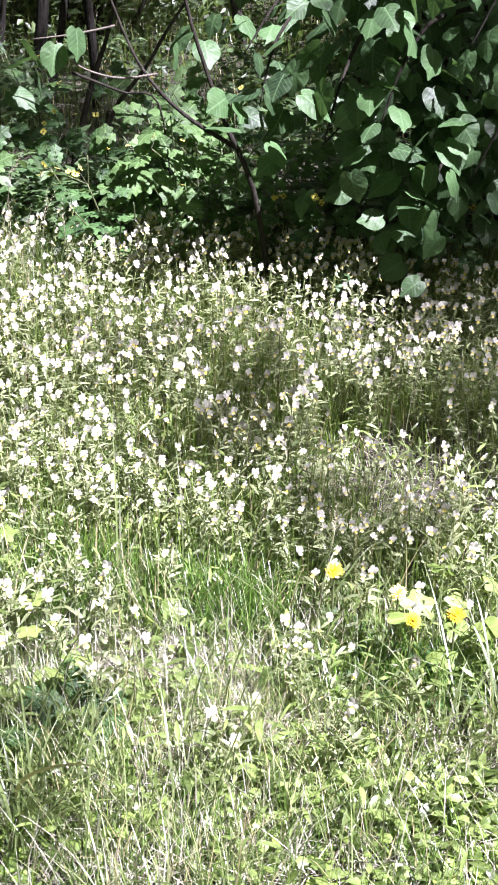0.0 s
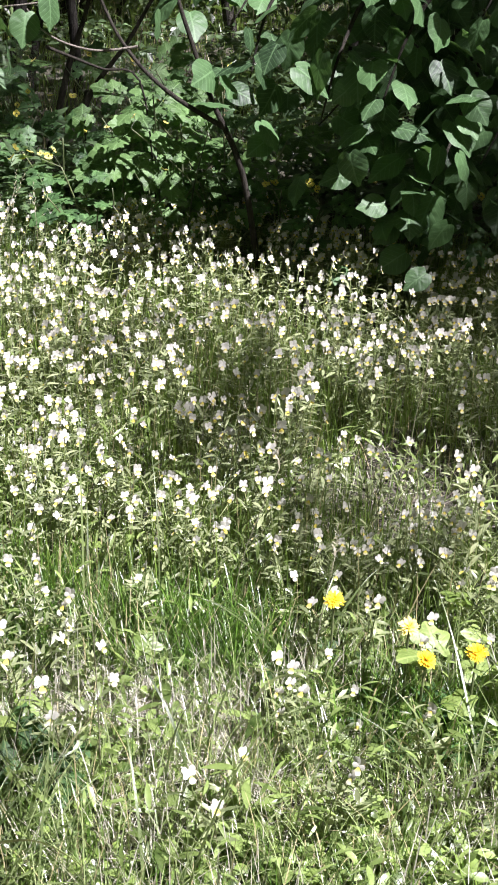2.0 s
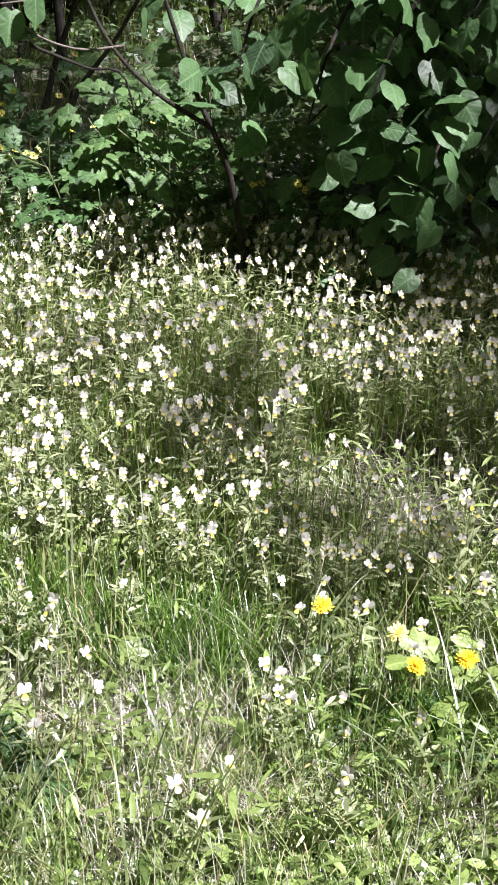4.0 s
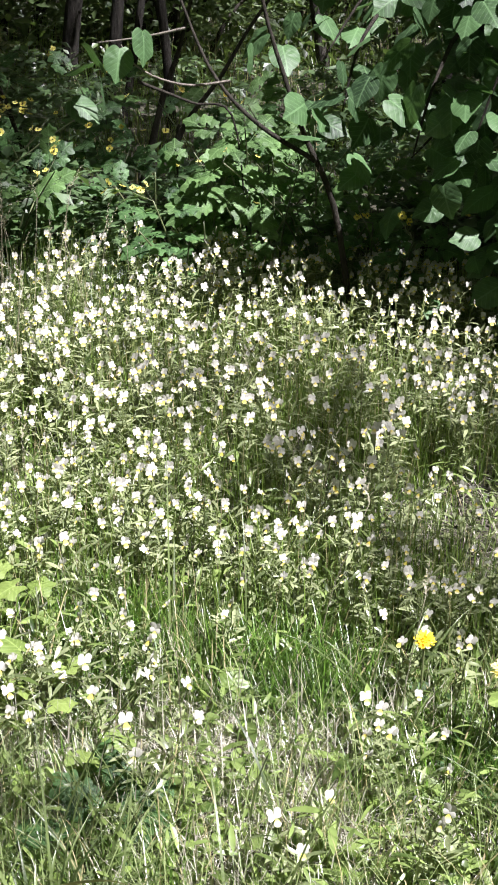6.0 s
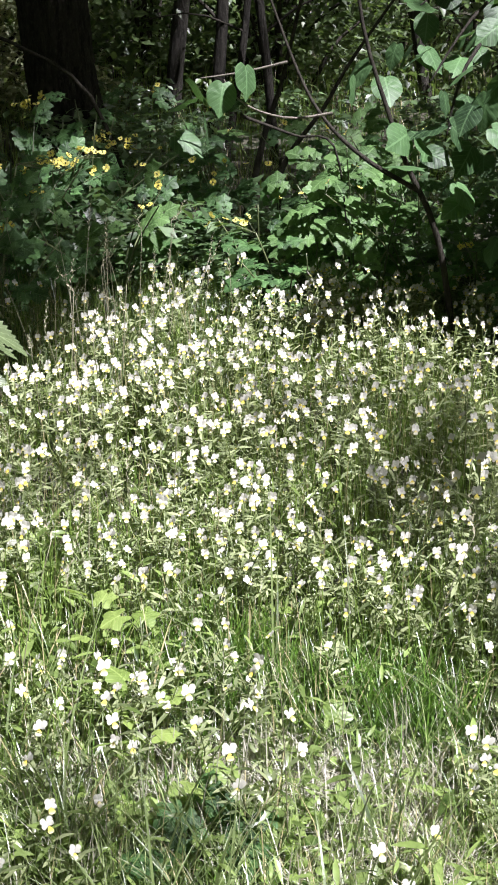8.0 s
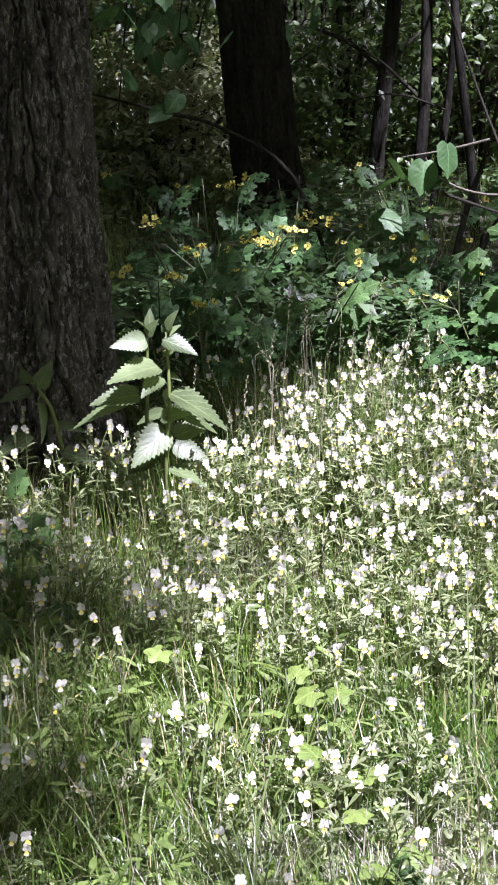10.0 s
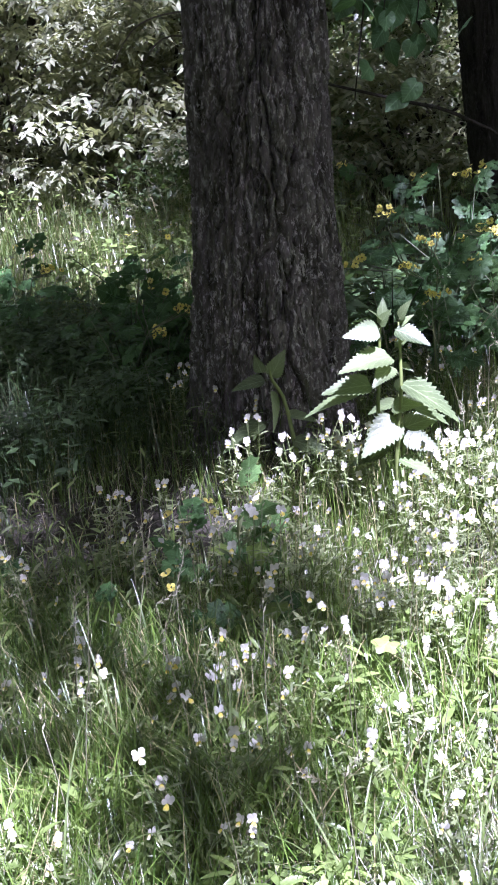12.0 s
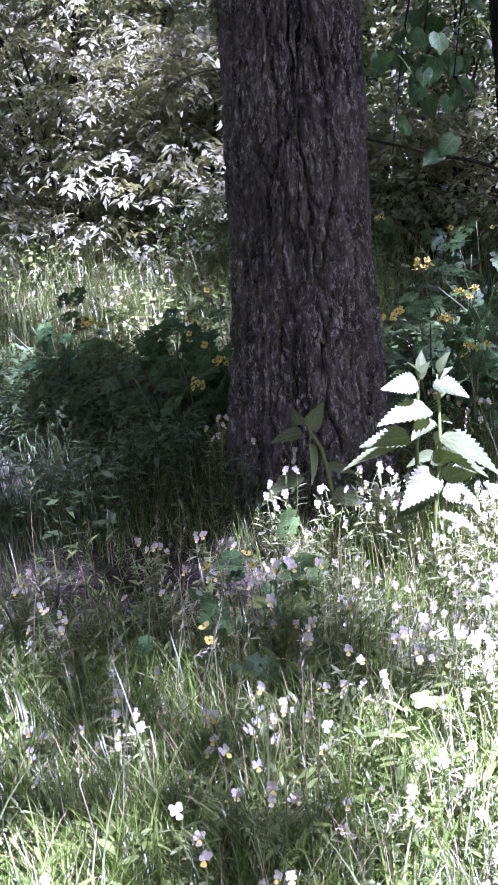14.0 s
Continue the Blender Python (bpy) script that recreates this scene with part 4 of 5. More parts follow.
LOBE_LEAF = polar_leaf(lobes, 44, 0.25, 0.03)
HEART = polar_leaf(heart, 60, 0.22, 0.02)
CEL_COMPOUND = Geo()
for yy, an, sc in ((0.55, 0.0, 0.62), (0.36, 0.95, 0.46), (0.36, -0.95, 0.46), (0.12, 1.1, 0.34), (0.12, -1.1, 0.34)):
    CEL_COMPOUND.scatter(LOBE_LEAF, turns([-an], [-0.1]), np.array([[0.06 * np.sign(an), yy, 0]]), np.array([sc]))
tube([(0, -0.35, -0.08), (0, 0.1, -0.005), (0, 0.6, 0)], (0.012, 0.011, 0.008), 4, CEL_COMPOUND)
CEL_MESH, CEL_MESH_SUNLIT = CEL_COMPOUND.mesh("leaf", CEL_LEAF), CEL_COMPOUND.mesh("leaf", CEL_SUNLIT)
LOBE_MESH_BRIGHT = LOBE_LEAF.mesh("leaf", SEEDLING)
four = Geo()
for k in range(4):
    four.scatter(petal(0.011, 0.0105, 0.2), turns([k * 1.571], [0.15]), np.zeros((1, 3)))
tube([(0, 0, 0), (0, 0, 0.003), (0, 0, 0.007)], (0.0016, 0.002, 0.001), 5, four, 1)
CEL_FLOWER = four.mesh("flower", [CELANDINE, STEM])


def build_celandine(x, y, h, leaves, flowers, seed, bright=False, size=0.13):
    r = np.random.default_rng(seed)
    t = thing("celandine", (x, y, float(ground_z(x, y))), "greater celandine with lobed %s leaves%s" % ("sunlit-toned green" if bright else "dark green", " and yellow four-petalled flowers" if flowers else ""), "plant", "celandine plants")
    stems = []
    for k in range(max(2, min(5, leaves // 3))):
        e = np.array([r.normal(0, 0.28 * h), r.normal(0, 0.28 * h), h * r.uniform(0.7, 1.0)])
        pts = curve_points([(0, 0, -0.01), e * [0.35, 0.35, 0.55], e], 8)
        part("stem", tube(pts, np.linspace(0.004, 0.002, 8), 5), STEM, t)
        stems.append(pts)
    for k in range(leaves):
        pts = stems[k % len(stems)]
        p = pts[r.integers(2, 8)]
        q = part("leaf", CEL_MESH_SUNLIT if bright else CEL_MESH, None, t)
        az = r.uniform(0, 360)
        q.matrix_basis = Matrix.Translation(p) @ Matrix.Rotation(radians(r.normal(28, 12)), 4, "X") @ pose(0, 0, 0, r.normal(2, 16), r.normal(0, 14), az) @ Matrix.Translation((0, 0.05, 0)) @ Matrix.Scale(size * r.uniform(0.75, 1.25), 4)
    bunches = [stems[i][-1] + [*r.normal(0, 0.05, 2), r.uniform(-0.01, 0.05)] for i in range(len(stems))]
    for k in range(flowers if y < 3 else flowers * 2 if x > -0.9 else flowers * 4):
        p = bunches[k % max(1, len(stems) // 2)] + [r.normal(0, 0.02), r.normal(0, 0.02), r.uniform(0.0, 0.03)]
        part("flower_stalk", tube(curve_points([stems[k % max(1, len(stems) // 2)][-1], p - [0, 0, 0.015], p], 5), 0.0011, 4), STEM, t)
        q = part("flower", CEL_FLOWER, None, t, "yellow petals")
        q.matrix_basis = Matrix.Translation(p) @ pose(0, 0, 0, r.normal(30, 32), r.normal(0, 28), r.normal(10, 60)) @ Matrix.Scale(r.uniform(0.9, 1.4), 4)


CEL_SPOTS = ((-0.30, 4.6, 0.5, 8, 3, 0), (0.13, 4.1, 0.42, 6, 2, 0), (0.06, 4.15, 0.34, 6, 2, 1), (-0.52, 4.05, 0.42, 6, 2, 0), (-0.66, 4.4, 0.44, 7, 2, 0), (-0.46, 4.2, 0.36, 11, 1, 1), (-0.33, 4.35, 0.6, 16, 1, 1), (-0.25, 4.3, 0.52, 15, 0, 1), (-0.36, 4.45, 0.64, 14, 1, 1), (-0.12, 4.4, 0.6, 14, 1, 1), (-0.5, 4.35, 0.5, 12, 1, 1), (-0.05, 4.3, 0.48, 12, 0, 1),
             (-1.42, 4.6, 0.6, 9, 4, 0), (-1.5, 4.5, 0.66, 8, 5, 0), (-1.58, 4.35, 0.64, 8, 4, 0), (-1.12, 4.25, 0.45, 9, 2, 1), (-1.08, 4.4, 0.4, 7, 2, 0), (-1.25, 4.15, 0.38, 7, 2, 0), (-1.48, 4.1, 0.56, 9, 3, 0),
             (-1.66, 4.2, 0.58, 9, 3, 0), (-1.35, 4.75, 0.6, 9, 3, 0), (-1.7, 4.9, 0.66, 9, 4, 0), (-1.2, 4.95, 0.5, 9, 1, 0), (-0.9, 4.6, 0.42, 9, 1, 0), (-0.85, 4.95, 0.45, 8, 1, 0), (-0.6, 4.8, 0.45, 8, 1, 0),
             (-0.1, 4.85, 0.45, 8, 0, 0), (-1.38, 3.85, 0.42, 7, 2, 0), (-3.1, 4.05, 0.42, 7, 3, 0), (-2.42, 3.7, 0.4, 8, 3, 0), (-2.36, 3.9, 0.38, 8, 1, 0), (-2.2, 3.95, 0.46, 9, 0, 0), (-2.6, 4.3, 0.42, 8, 0, 0), (-2.9, 4.6, 0.4, 8, 1, 0),
             (-0.34, 1.67, 0.09, 9, 0, 0), (-0.3, 1.6, 0.08, 6, 0, 0), (-1.5, 2.52, 0.25, 5, 3, 0), (-1.44, 2.52, 0.24, 4, 2, 1), (-1.44, 2.23, 0.2, 4, 2, 0), (-2.02, 2.33, 0.26, 4, 3, 0), (-1.4, 2.55, 0.18, 5, 0, 1), (-1.28, 2.28, 0.15, 5, 0, 0), (0.45, 4.4, 0.4, 7, 2, 0), (0.75, 4.1, 0.36, 7, 1, 0), (-0.4, 5.2, 0.5, 9, 2, 0), (-1.0, 5.4, 0.55, 9, 2, 0), (-1.5, 5.4, 0.6, 9, 3, 0), (-3.3, 4.3, 0.42, 8, 1, 0), (-2.5, 3.9, 0.45, 9, 1, 0), (-2.35, 3.8, 0.36, 8, 0, 0), (-2.62, 4.05, 0.44, 9, 0, 0), (-2.42, 4.1, 0.5, 9, 0, 0))
for i, (x, y, h, nl, nf, br) in enumerate(CEL_SPOTS):
    build_celandine(x, y, h, nl if y < 2.6 else int(nl * 1.7), nf, 300 + i, bool(br), 0.07 if y < 2.6 else 0.086)

NETTLE_LEAF = ribbon_leaf(1.0, 0.58, 12, 0.29, 0.22, 0.35, 0.11)
NETTLE_TIP = Vector(max((tuple(p) for p in np.concatenate(NETTLE_LEAF.v)), key=lambda p: p[1]))
NETTLE_MESH = NETTLE_LEAF.mesh("leaf", NETTLE)


def build_nettle(x, y, stems, leaves, seed):
    """Stems and leaves in an upright plane across the way to the path: (sideways, height) of stem bends, and of each leaf's foot and tip with the tip's reach to the path."""
    r = np.random.default_rng(seed)
    side, near = np.array([0.866, 0.5, 0]), np.array([0.5, -0.866, 0])
    at = lambda u, z, d=0.0: side * u + near * d + np.array([0, 0, z])
    t = thing("stinging_nettle", (x, y, float(ground_z(x, y))), "stinging nettle with broad toothed green leaves beside the tree", "plant", "nettles")
    lines = []
    for ln in stems:
        pts = curve_points([at(*q) for q in ln], 12)
        part("stem", tube(pts, np.linspace(0.0075, 0.0035, 12), 6), PANSY_STEM, t)
        lines.append(pts)
    lines = np.concatenate(lines)
    for u0, z0, u1, z1, d in leaves:
        a, b = at(u0, z0, d * 0.25), at(u1, z1, d)
        root = lines[np.argmin(np.linalg.norm(lines - (a + [0, 0, -0.02]), axis=1))]
        part("leaf_stalk", tube(curve_points([root, (root + a) / 2 + [0, 0, 0.006], a], 5), 0.0015, 4), STEM, t)
        way = Vector(b - a)
        up = Vector(near * 0.4 + np.array([0, 0, 0.9]) + r.normal(0, 0.25, 3))
        ax = way.normalized()
        nz = (up - ax * up.dot(ax)).normalized()
        m = Matrix((ax.cross(nz), ax, nz)).transposed().to_4x4() @ Matrix.Rotation(-math.atan2(NETTLE_TIP.z, NETTLE_TIP.y), 4, "X")
        q = part("leaf", NETTLE_MESH, None, t)
        q.matrix_basis = Matrix.Translation(a) @ m @ Matrix.Scale(way.length / NETTLE_TIP.length, 4)


build_nettle(-1.19, 3.0, [[(0.0, -0.01, 0.02), (-0.008, 0.21, 0.03), (0.012, 0.4, 0.035), (0.021, 0.57, 0.0)], [(-0.02, -0.01, -0.02), (-0.04, 0.25, -0.02), (-0.037, 0.41, -0.01), (-0.023, 0.59, 0.0)]],
             ((0.008, 0.556, 0.089, 0.516, 0.05), (0.023, 0.578, 0.053, 0.629, 0.02), (-0.028, 0.569, 0.002, 0.61, 0.02), (-0.029, 0.557, -0.125, 0.554, 0.03), (-0.005, 0.49, -0.145, 0.474, 0.07), (-0.006, 0.466, -0.064, 0.432, 0.08),
              (0.015, 0.42, 0.147, 0.322, 0.08), (0.045, 0.348, 0.136, 0.289, 0.0), (-0.055, 0.418, -0.186, 0.41, 0.02), (-0.085, 0.393, -0.229, 0.339, -0.02), (0.001, 0.329, -0.102, 0.255, 0.08), (-0.006, 0.279, -0.079, 0.242, 0.06),
              (0.023, 0.291, 0.136, 0.299, -0.05), (0.017, 0.464, 0.049, 0.446, 0.02), (-0.02, 0.575, -0.055, 0.61, 0.0), (0.02, 0.5, 0.05, 0.52, -0.06), (-0.03, 0.33, 0.02, 0.27, -0.07), (0.02, 0.56, 0.06, 0.585, 0.0), (-0.02, 0.585, -0.012, 0.63, -0.02), (-0.01, 0.36, 0.06, 0.37, 0.06), (0.0, 0.22, 0.09, 0.17, 0.06), (-0.02, 0.24, -0.12, 0.19, -0.04)), 61)
build_nettle(-1.52, 3.26, [[(-0.04, -0.01), (-0.065, 0.064), (-0.092, 0.258), (-0.123, 0.328), (-0.128, 0.36)]],
             ((-0.13, 0.306, -0.138, 0.191, 0.06), (-0.154, 0.21, -0.281, 0.145, 0.05), (-0.144, 0.33, -0.24, 0.308, 0.0), (-0.127, 0.339, -0.08, 0.415, 0.0), (-0.15, 0.355, -0.168, 0.414, 0.02), (-0.09, 0.22, 0.01, 0.18, -0.02), (-0.08, 0.15, 0.03, 0.09, 0.04)), 63)
build_nettle(-1.3, 3.3, [[(0.0, -0.01), (0.01, 0.15), (0.0, 0.3)]], ((0.0, 0.3, 0.02, 0.35, 0.02), (0.0, 0.27, -0.09, 0.25, 0.04), (0.005, 0.27, 0.1, 0.24, 0.02), (0.01, 0.18, -0.1, 0.12, 0.0), (0.01, 0.17, 0.11, 0.12, 0.04)), 64)


def build_broad(x, y, h, n, size, seed):
    r = np.random.default_rng(seed)
    t = thing("broad_leaved_seedling", (x, y, float(ground_z(x, y))), "young plant with pale yellow-green lobed leaves", "plant", "pale seedlings")
    part("stem", tube([(0, 0, -0.01), (0.004, 0, h * 0.5), (0, 0.003, h * 0.9)], (0.002, 0.0018, 0.0013), 5), STEM, t)
    for k in range(n):
        az, z = k * 137 + r.normal(0, 15), h * (0.45 + 0.5 * (k + 1) / n)
        d = np.array([-math.sin(radians(az)), math.cos(radians(az)), 0.3]) * size * 0.6
        part("leaf_stalk", tube([(0, 0, z * 0.8), d * 0.6 + [0, 0, z * 0.9], d + [0, 0, z]], 0.0011, 4), STEM, t)
        q = part("leaf", LOBE_MESH_BRIGHT, None, t)
        q.matrix_basis = Matrix.Translation(d + [0, 0, z]) @ pose(0, 0, 0, r.normal(20, 18), r.normal(0, 12), az) @ Matrix.Scale(size * r.uniform(0.8, 1.2), 4)


for i, (x, y, h, n, size) in enumerate(((-0.88, 2.18, 0.2, 2, 0.045), (-0.637, 2.126, 0.22, 2, 0.046), (-0.536, 2.087, 0.2, 2, 0.05), (-0.604, 2.077, 0.15, 2, 0.045), (-0.485, 1.897, 0.15, 4, 0.05), (-0.471, 1.796, 0.12, 3, 0.042),
                                        (-0.336, 1.732, 0.1, 2, 0.048), (-0.168, 1.898, 0.1, 2, 0.05), (-0.42, 1.95, 0.13, 2, 0.04), (-1.34, 2.433, 0.22, 2, 0.055), (-1.253, 2.273, 0.16, 3, 0.055), (-1.426, 1.583, 0.1, 4, 0.065), (-1.36, 1.68, 0.09, 3, 0.05), (-1.5, 1.7, 0.08, 3, 0.05),
                                        (0.41, 1.87, 0.12, 3, 0.065), (0.45, 2.05, 0.14, 4, 0.06), (0.36, 1.9, 0.15, 2, 0.07))):
    build_broad(x, y, h, n, size, 500 + i)

# ---- linden ----
HEART_MESH = HEART.mesh("leaf", LINDEN)


def hang_leaf(parent, p, r, size, yaw=180.0, tilt=-48.0):
    q = part("leaf", HEART_MESH, None, parent)
    q.matrix_basis = Matrix.Translation(p) @ pose(0, 0, 0, r.normal(tilt, 26), r.normal(0, 26), r.normal(yaw, 60)) @ Matrix.Scale(size * r.uniform(0.8, 1.2), 4)


def build_linden():
    r = np.random.default_rng(71)
    t = thing("linden_bush", (0, 0, 0), "young linden with drooping heart-shaped green leaves over the flower bed", "tree")
    lines = [[(0.95, 4.7, 0), (0.8, 4.5, 0.7), (0.6, 4.25, 1.25), (0.45, 3.9, 1.35), (0.3, 3.7, 1.1)], [(1.0, 4.75, 0), (1.05, 4.6, 0.9), (0.95, 4.2, 1.4), (0.75, 3.85, 1.3), (0.55, 3.65, 0.95)],
             [(0.92, 4.7, 0), (0.6, 4.5, 0.8), (0.3, 4.2, 1.15), (0.05, 3.85, 1.1), (-0.1, 3.7, 0.9)], [(0.95, 4.72, 0), (0.7, 4.3, 0.5), (0.6, 3.95, 0.75), (0.52, 3.75, 0.6), (0.44, 3.7, 0.4)],
             [(1.0, 4.7, 0), (0.9, 4.4, 0.6), (0.85, 4.0, 0.9), (0.7, 3.75, 0.75), (0.6, 3.7, 0.55)], [(0.93, 4.7, 0), (0.7, 4.9, 0.8), (0.4, 4.7, 1.2), (0.1, 4.5, 1.2), (-0.15, 4.2, 1.05)],
             [(0.95, 4.7, 0), (0.8, 4.4, 0.4), (0.5, 4.2, 0.6), (0.3, 4.0, 0.7), (0.15, 3.85, 0.6)], [(0.95, 4.7, 0), (0.5, 4.4, 0.9), (0.15, 4.0, 1.05), (0.0, 3.75, 0.95), (-0.05, 3.7, 0.75)],
             [(0.95, 4.7, 0), (0.6, 4.3, 0.8), (0.3, 3.95, 0.95), (0.2, 3.75, 0.85), (0.15, 3.7, 0.65)], [(0.95, 4.7, 0), (0.75, 4.2, 0.9), (0.5, 3.9, 1.0), (0.38, 3.75, 0.9), (0.3, 3.7, 0.65)]]
    inner = Geo()
    for ln in lines:
        pts = curve_points(ln, 22)
        part("branch", tube(pts, np.linspace(0.014, 0.002, 22), 7), TWIG, t)
        for k in range(24 if ln[-1][0] > 0.2 else 11):
            p = pts[r.integers(7, 22)] + [r.normal(0, 0.08), r.normal(0, 0.08), r.normal(-0.06, 0.07)]
            hang_leaf(t, p, r, 0.084)
        m = 95 if ln[-1][0] > 0.2 else 24
        p = pts[r.integers(5, 20, m)] + r.normal(0, 1, (m, 3)) * [0.13, 0.13, 0.12] + [0.03, 0.16, -0.05]
        inner.scatter(HEART, turns(np.pi + r.normal(0, 0.9, m), r.normal(-0.7, 0.45, m), r.normal(0, 0.45, m)), p, 0.082 * r.uniform(0.7, 1.2, m))
    for p in ((0.007, 3.66, 0.95), (0.112, 3.67, 0.94), (0.016, 3.66, 0.85), (0.138, 3.66, 0.83), (-0.15, 3.68, 0.77), (-0.298, 3.7, 0.91), (-0.121, 3.69, 0.98), (0.383, 3.66, 0.99), (0.552, 3.66, 0.88), (0.408, 3.66, 0.52), (0.47, 3.66, 0.46),
              (0.479, 3.65, 0.6), (0.225, 3.66, 0.75), (0.357, 3.66, 0.65), (0.322, 3.68, 0.69), (0.508, 3.66, 0.67), (0.411, 3.67, 0.41), (0.077, 3.68, 0.79), (0.56, 3.64, 0.75), (0.6, 3.66, 1.0), (0.28, 3.7, 0.92), (0.46, 3.7, 0.82)):
        hang_leaf(t, p, r, 0.096)
    part("inner_foliage", inner, LINDEN, t)
    u = thing("linden_sapling", (0, 0, 0), "thin dark sapling stems with a few linden leaves", "tree")
    for ln, rad in (([(0.02, 3.95, 0), (-0.057, 3.9, 0.42), (-0.156, 3.9, 0.638), (-0.209, 3.9, 0.77), (-0.3, 3.9, 1.05), (-0.36, 3.9, 1.5)], 0.0105), ([(-0.12, 3.93, 0.56), (-0.29, 4.0, 0.64), (-0.424, 4.1, 0.74), (-0.53, 4.2, 0.9), (-0.7, 4.3, 1.3)], 0.008),
                    ([(-0.62, 4.6, 0.45), (-0.575, 4.6, 0.54), (-0.472, 4.6, 0.68), (-0.38, 4.6, 0.84), (-0.2, 4.55, 1.1)], 0.0105), ([(-0.85, 5.0, 0), (-0.736, 5.0, 0.489), (-0.692, 5.0, 0.628), (-0.656, 5.0, 0.747), (-0.55, 5.0, 1.2)], 0.014), ([(-0.7, 4.3, 0.7), (-0.615, 4.3, 0.671), (-0.525, 4.3, 0.641), (-0.4, 4.3, 0.6), (-0.35, 4.35, 0.2)], 0.006), ([(-0.62, 4.6, 0), (-0.62, 4.6, 0.45), (-0.6, 4.55, 0.52)], 0.009)):
        pts = curve_points(ln, 20)
        part("stem", tube(pts, np.linspace(rad, rad * 0.4, 20), 7), TWIG, u)
    for ln in ([(-0.383, 4.0, 0.767), (-0.5, 3.996, 0.75), (-0.6, 3.99, 0.77), (-0.67, 3.99, 0.81), (-0.7, 3.98, 0.86)], [(-0.516, 4.0, 0.91), (-0.645, 3.995, 0.88), (-0.774, 3.99, 0.86)]):
        part("twig", tube(curve_points(ln, 14), np.linspace(0.0045, 0.002, 14), 5), TWIG_PALE, u, "pale grey bare twig")
    for p, s in (((-0.70, 3.96, 0.85), 0.11), ((-0.75, 3.95, 0.75), 0.1), ((-0.632, 3.96, 0.9), 0.09), ((-0.8, 3.97, 0.86), 0.1), ((-0.82, 4.05, 0.78), 0.1), ((-0.86, 4.05, 0.68), 0.1), ((-0.15, 3.86, 0.75), 0.09), ((-0.28, 3.9, 0.92), 0.09)):
        hang_leaf(u, p, r, s)
    for place, tips in (((-1.74, 4.5, 1.26), 44), ((-1.64, 4.6, 1.34), 26), ((-1.76, 4.3, 1.12), 9), ((-1.15, 4.6, 1.25), 8)):
        w = thing("hanging_linden_twig", (0, 0, 0), "drooping twig hung with green linden leaves", "branch", "hanging twigs")
        c = np.array(place)
        pts = curve_points([c + [0.05, 0.1, 1.6], c + [0.1, 0.05, 0.7], c + [0.03, 0, 0.2], c + [-0.03, 0, -0.15]], 14)
        part("twig", tube(pts, np.linspace(0.006, 0.002, 14), 5), TWIG, w)
        for k in range(tips):
            hang_leaf(w, pts[r.integers(4, 14)] + r.normal(0, 0.085, 3), r, 0.072, 195, -58)
    for ln in ([(-2.02, 3.83, 1.3), (-2.16, 3.8, 1.31), (-2.284, 3.763, 1.276), (-2.357, 3.721, 1.163), (-2.401, 3.696, 1.044)], [(-2.02, 3.85, 1.2), (-2.2, 3.82, 1.24), (-2.3, 3.8, 1.15), (-2.34, 3.78, 0.98)]):
        w = thing("bare_twig", (0, 0, 0), "thin pale dry twig arching from the trunk", "branch", "dry twigs")
        part("twig", tube(curve_points(ln, 14), np.linspace(0.004, 0.0012, 14), 5), TWIG_PALE, w)
    w = thing("bare_twig", (0, 0, 0), "dark dead branch lying across the undergrowth", "branch", "dry twigs")
    part("twig", tube(curve_points([(-2.2, 4.8, 1.0), (-2.02, 4.834, 0.95), (-1.857, 4.928, 0.89), (-1.67, 5.03, 0.816), (-1.4, 5.1, 0.6), (-1.2, 5.1, 0.0)], 20), np.linspace(0.005, 0.01, 20), 6), TWIG, w)


build_linden()

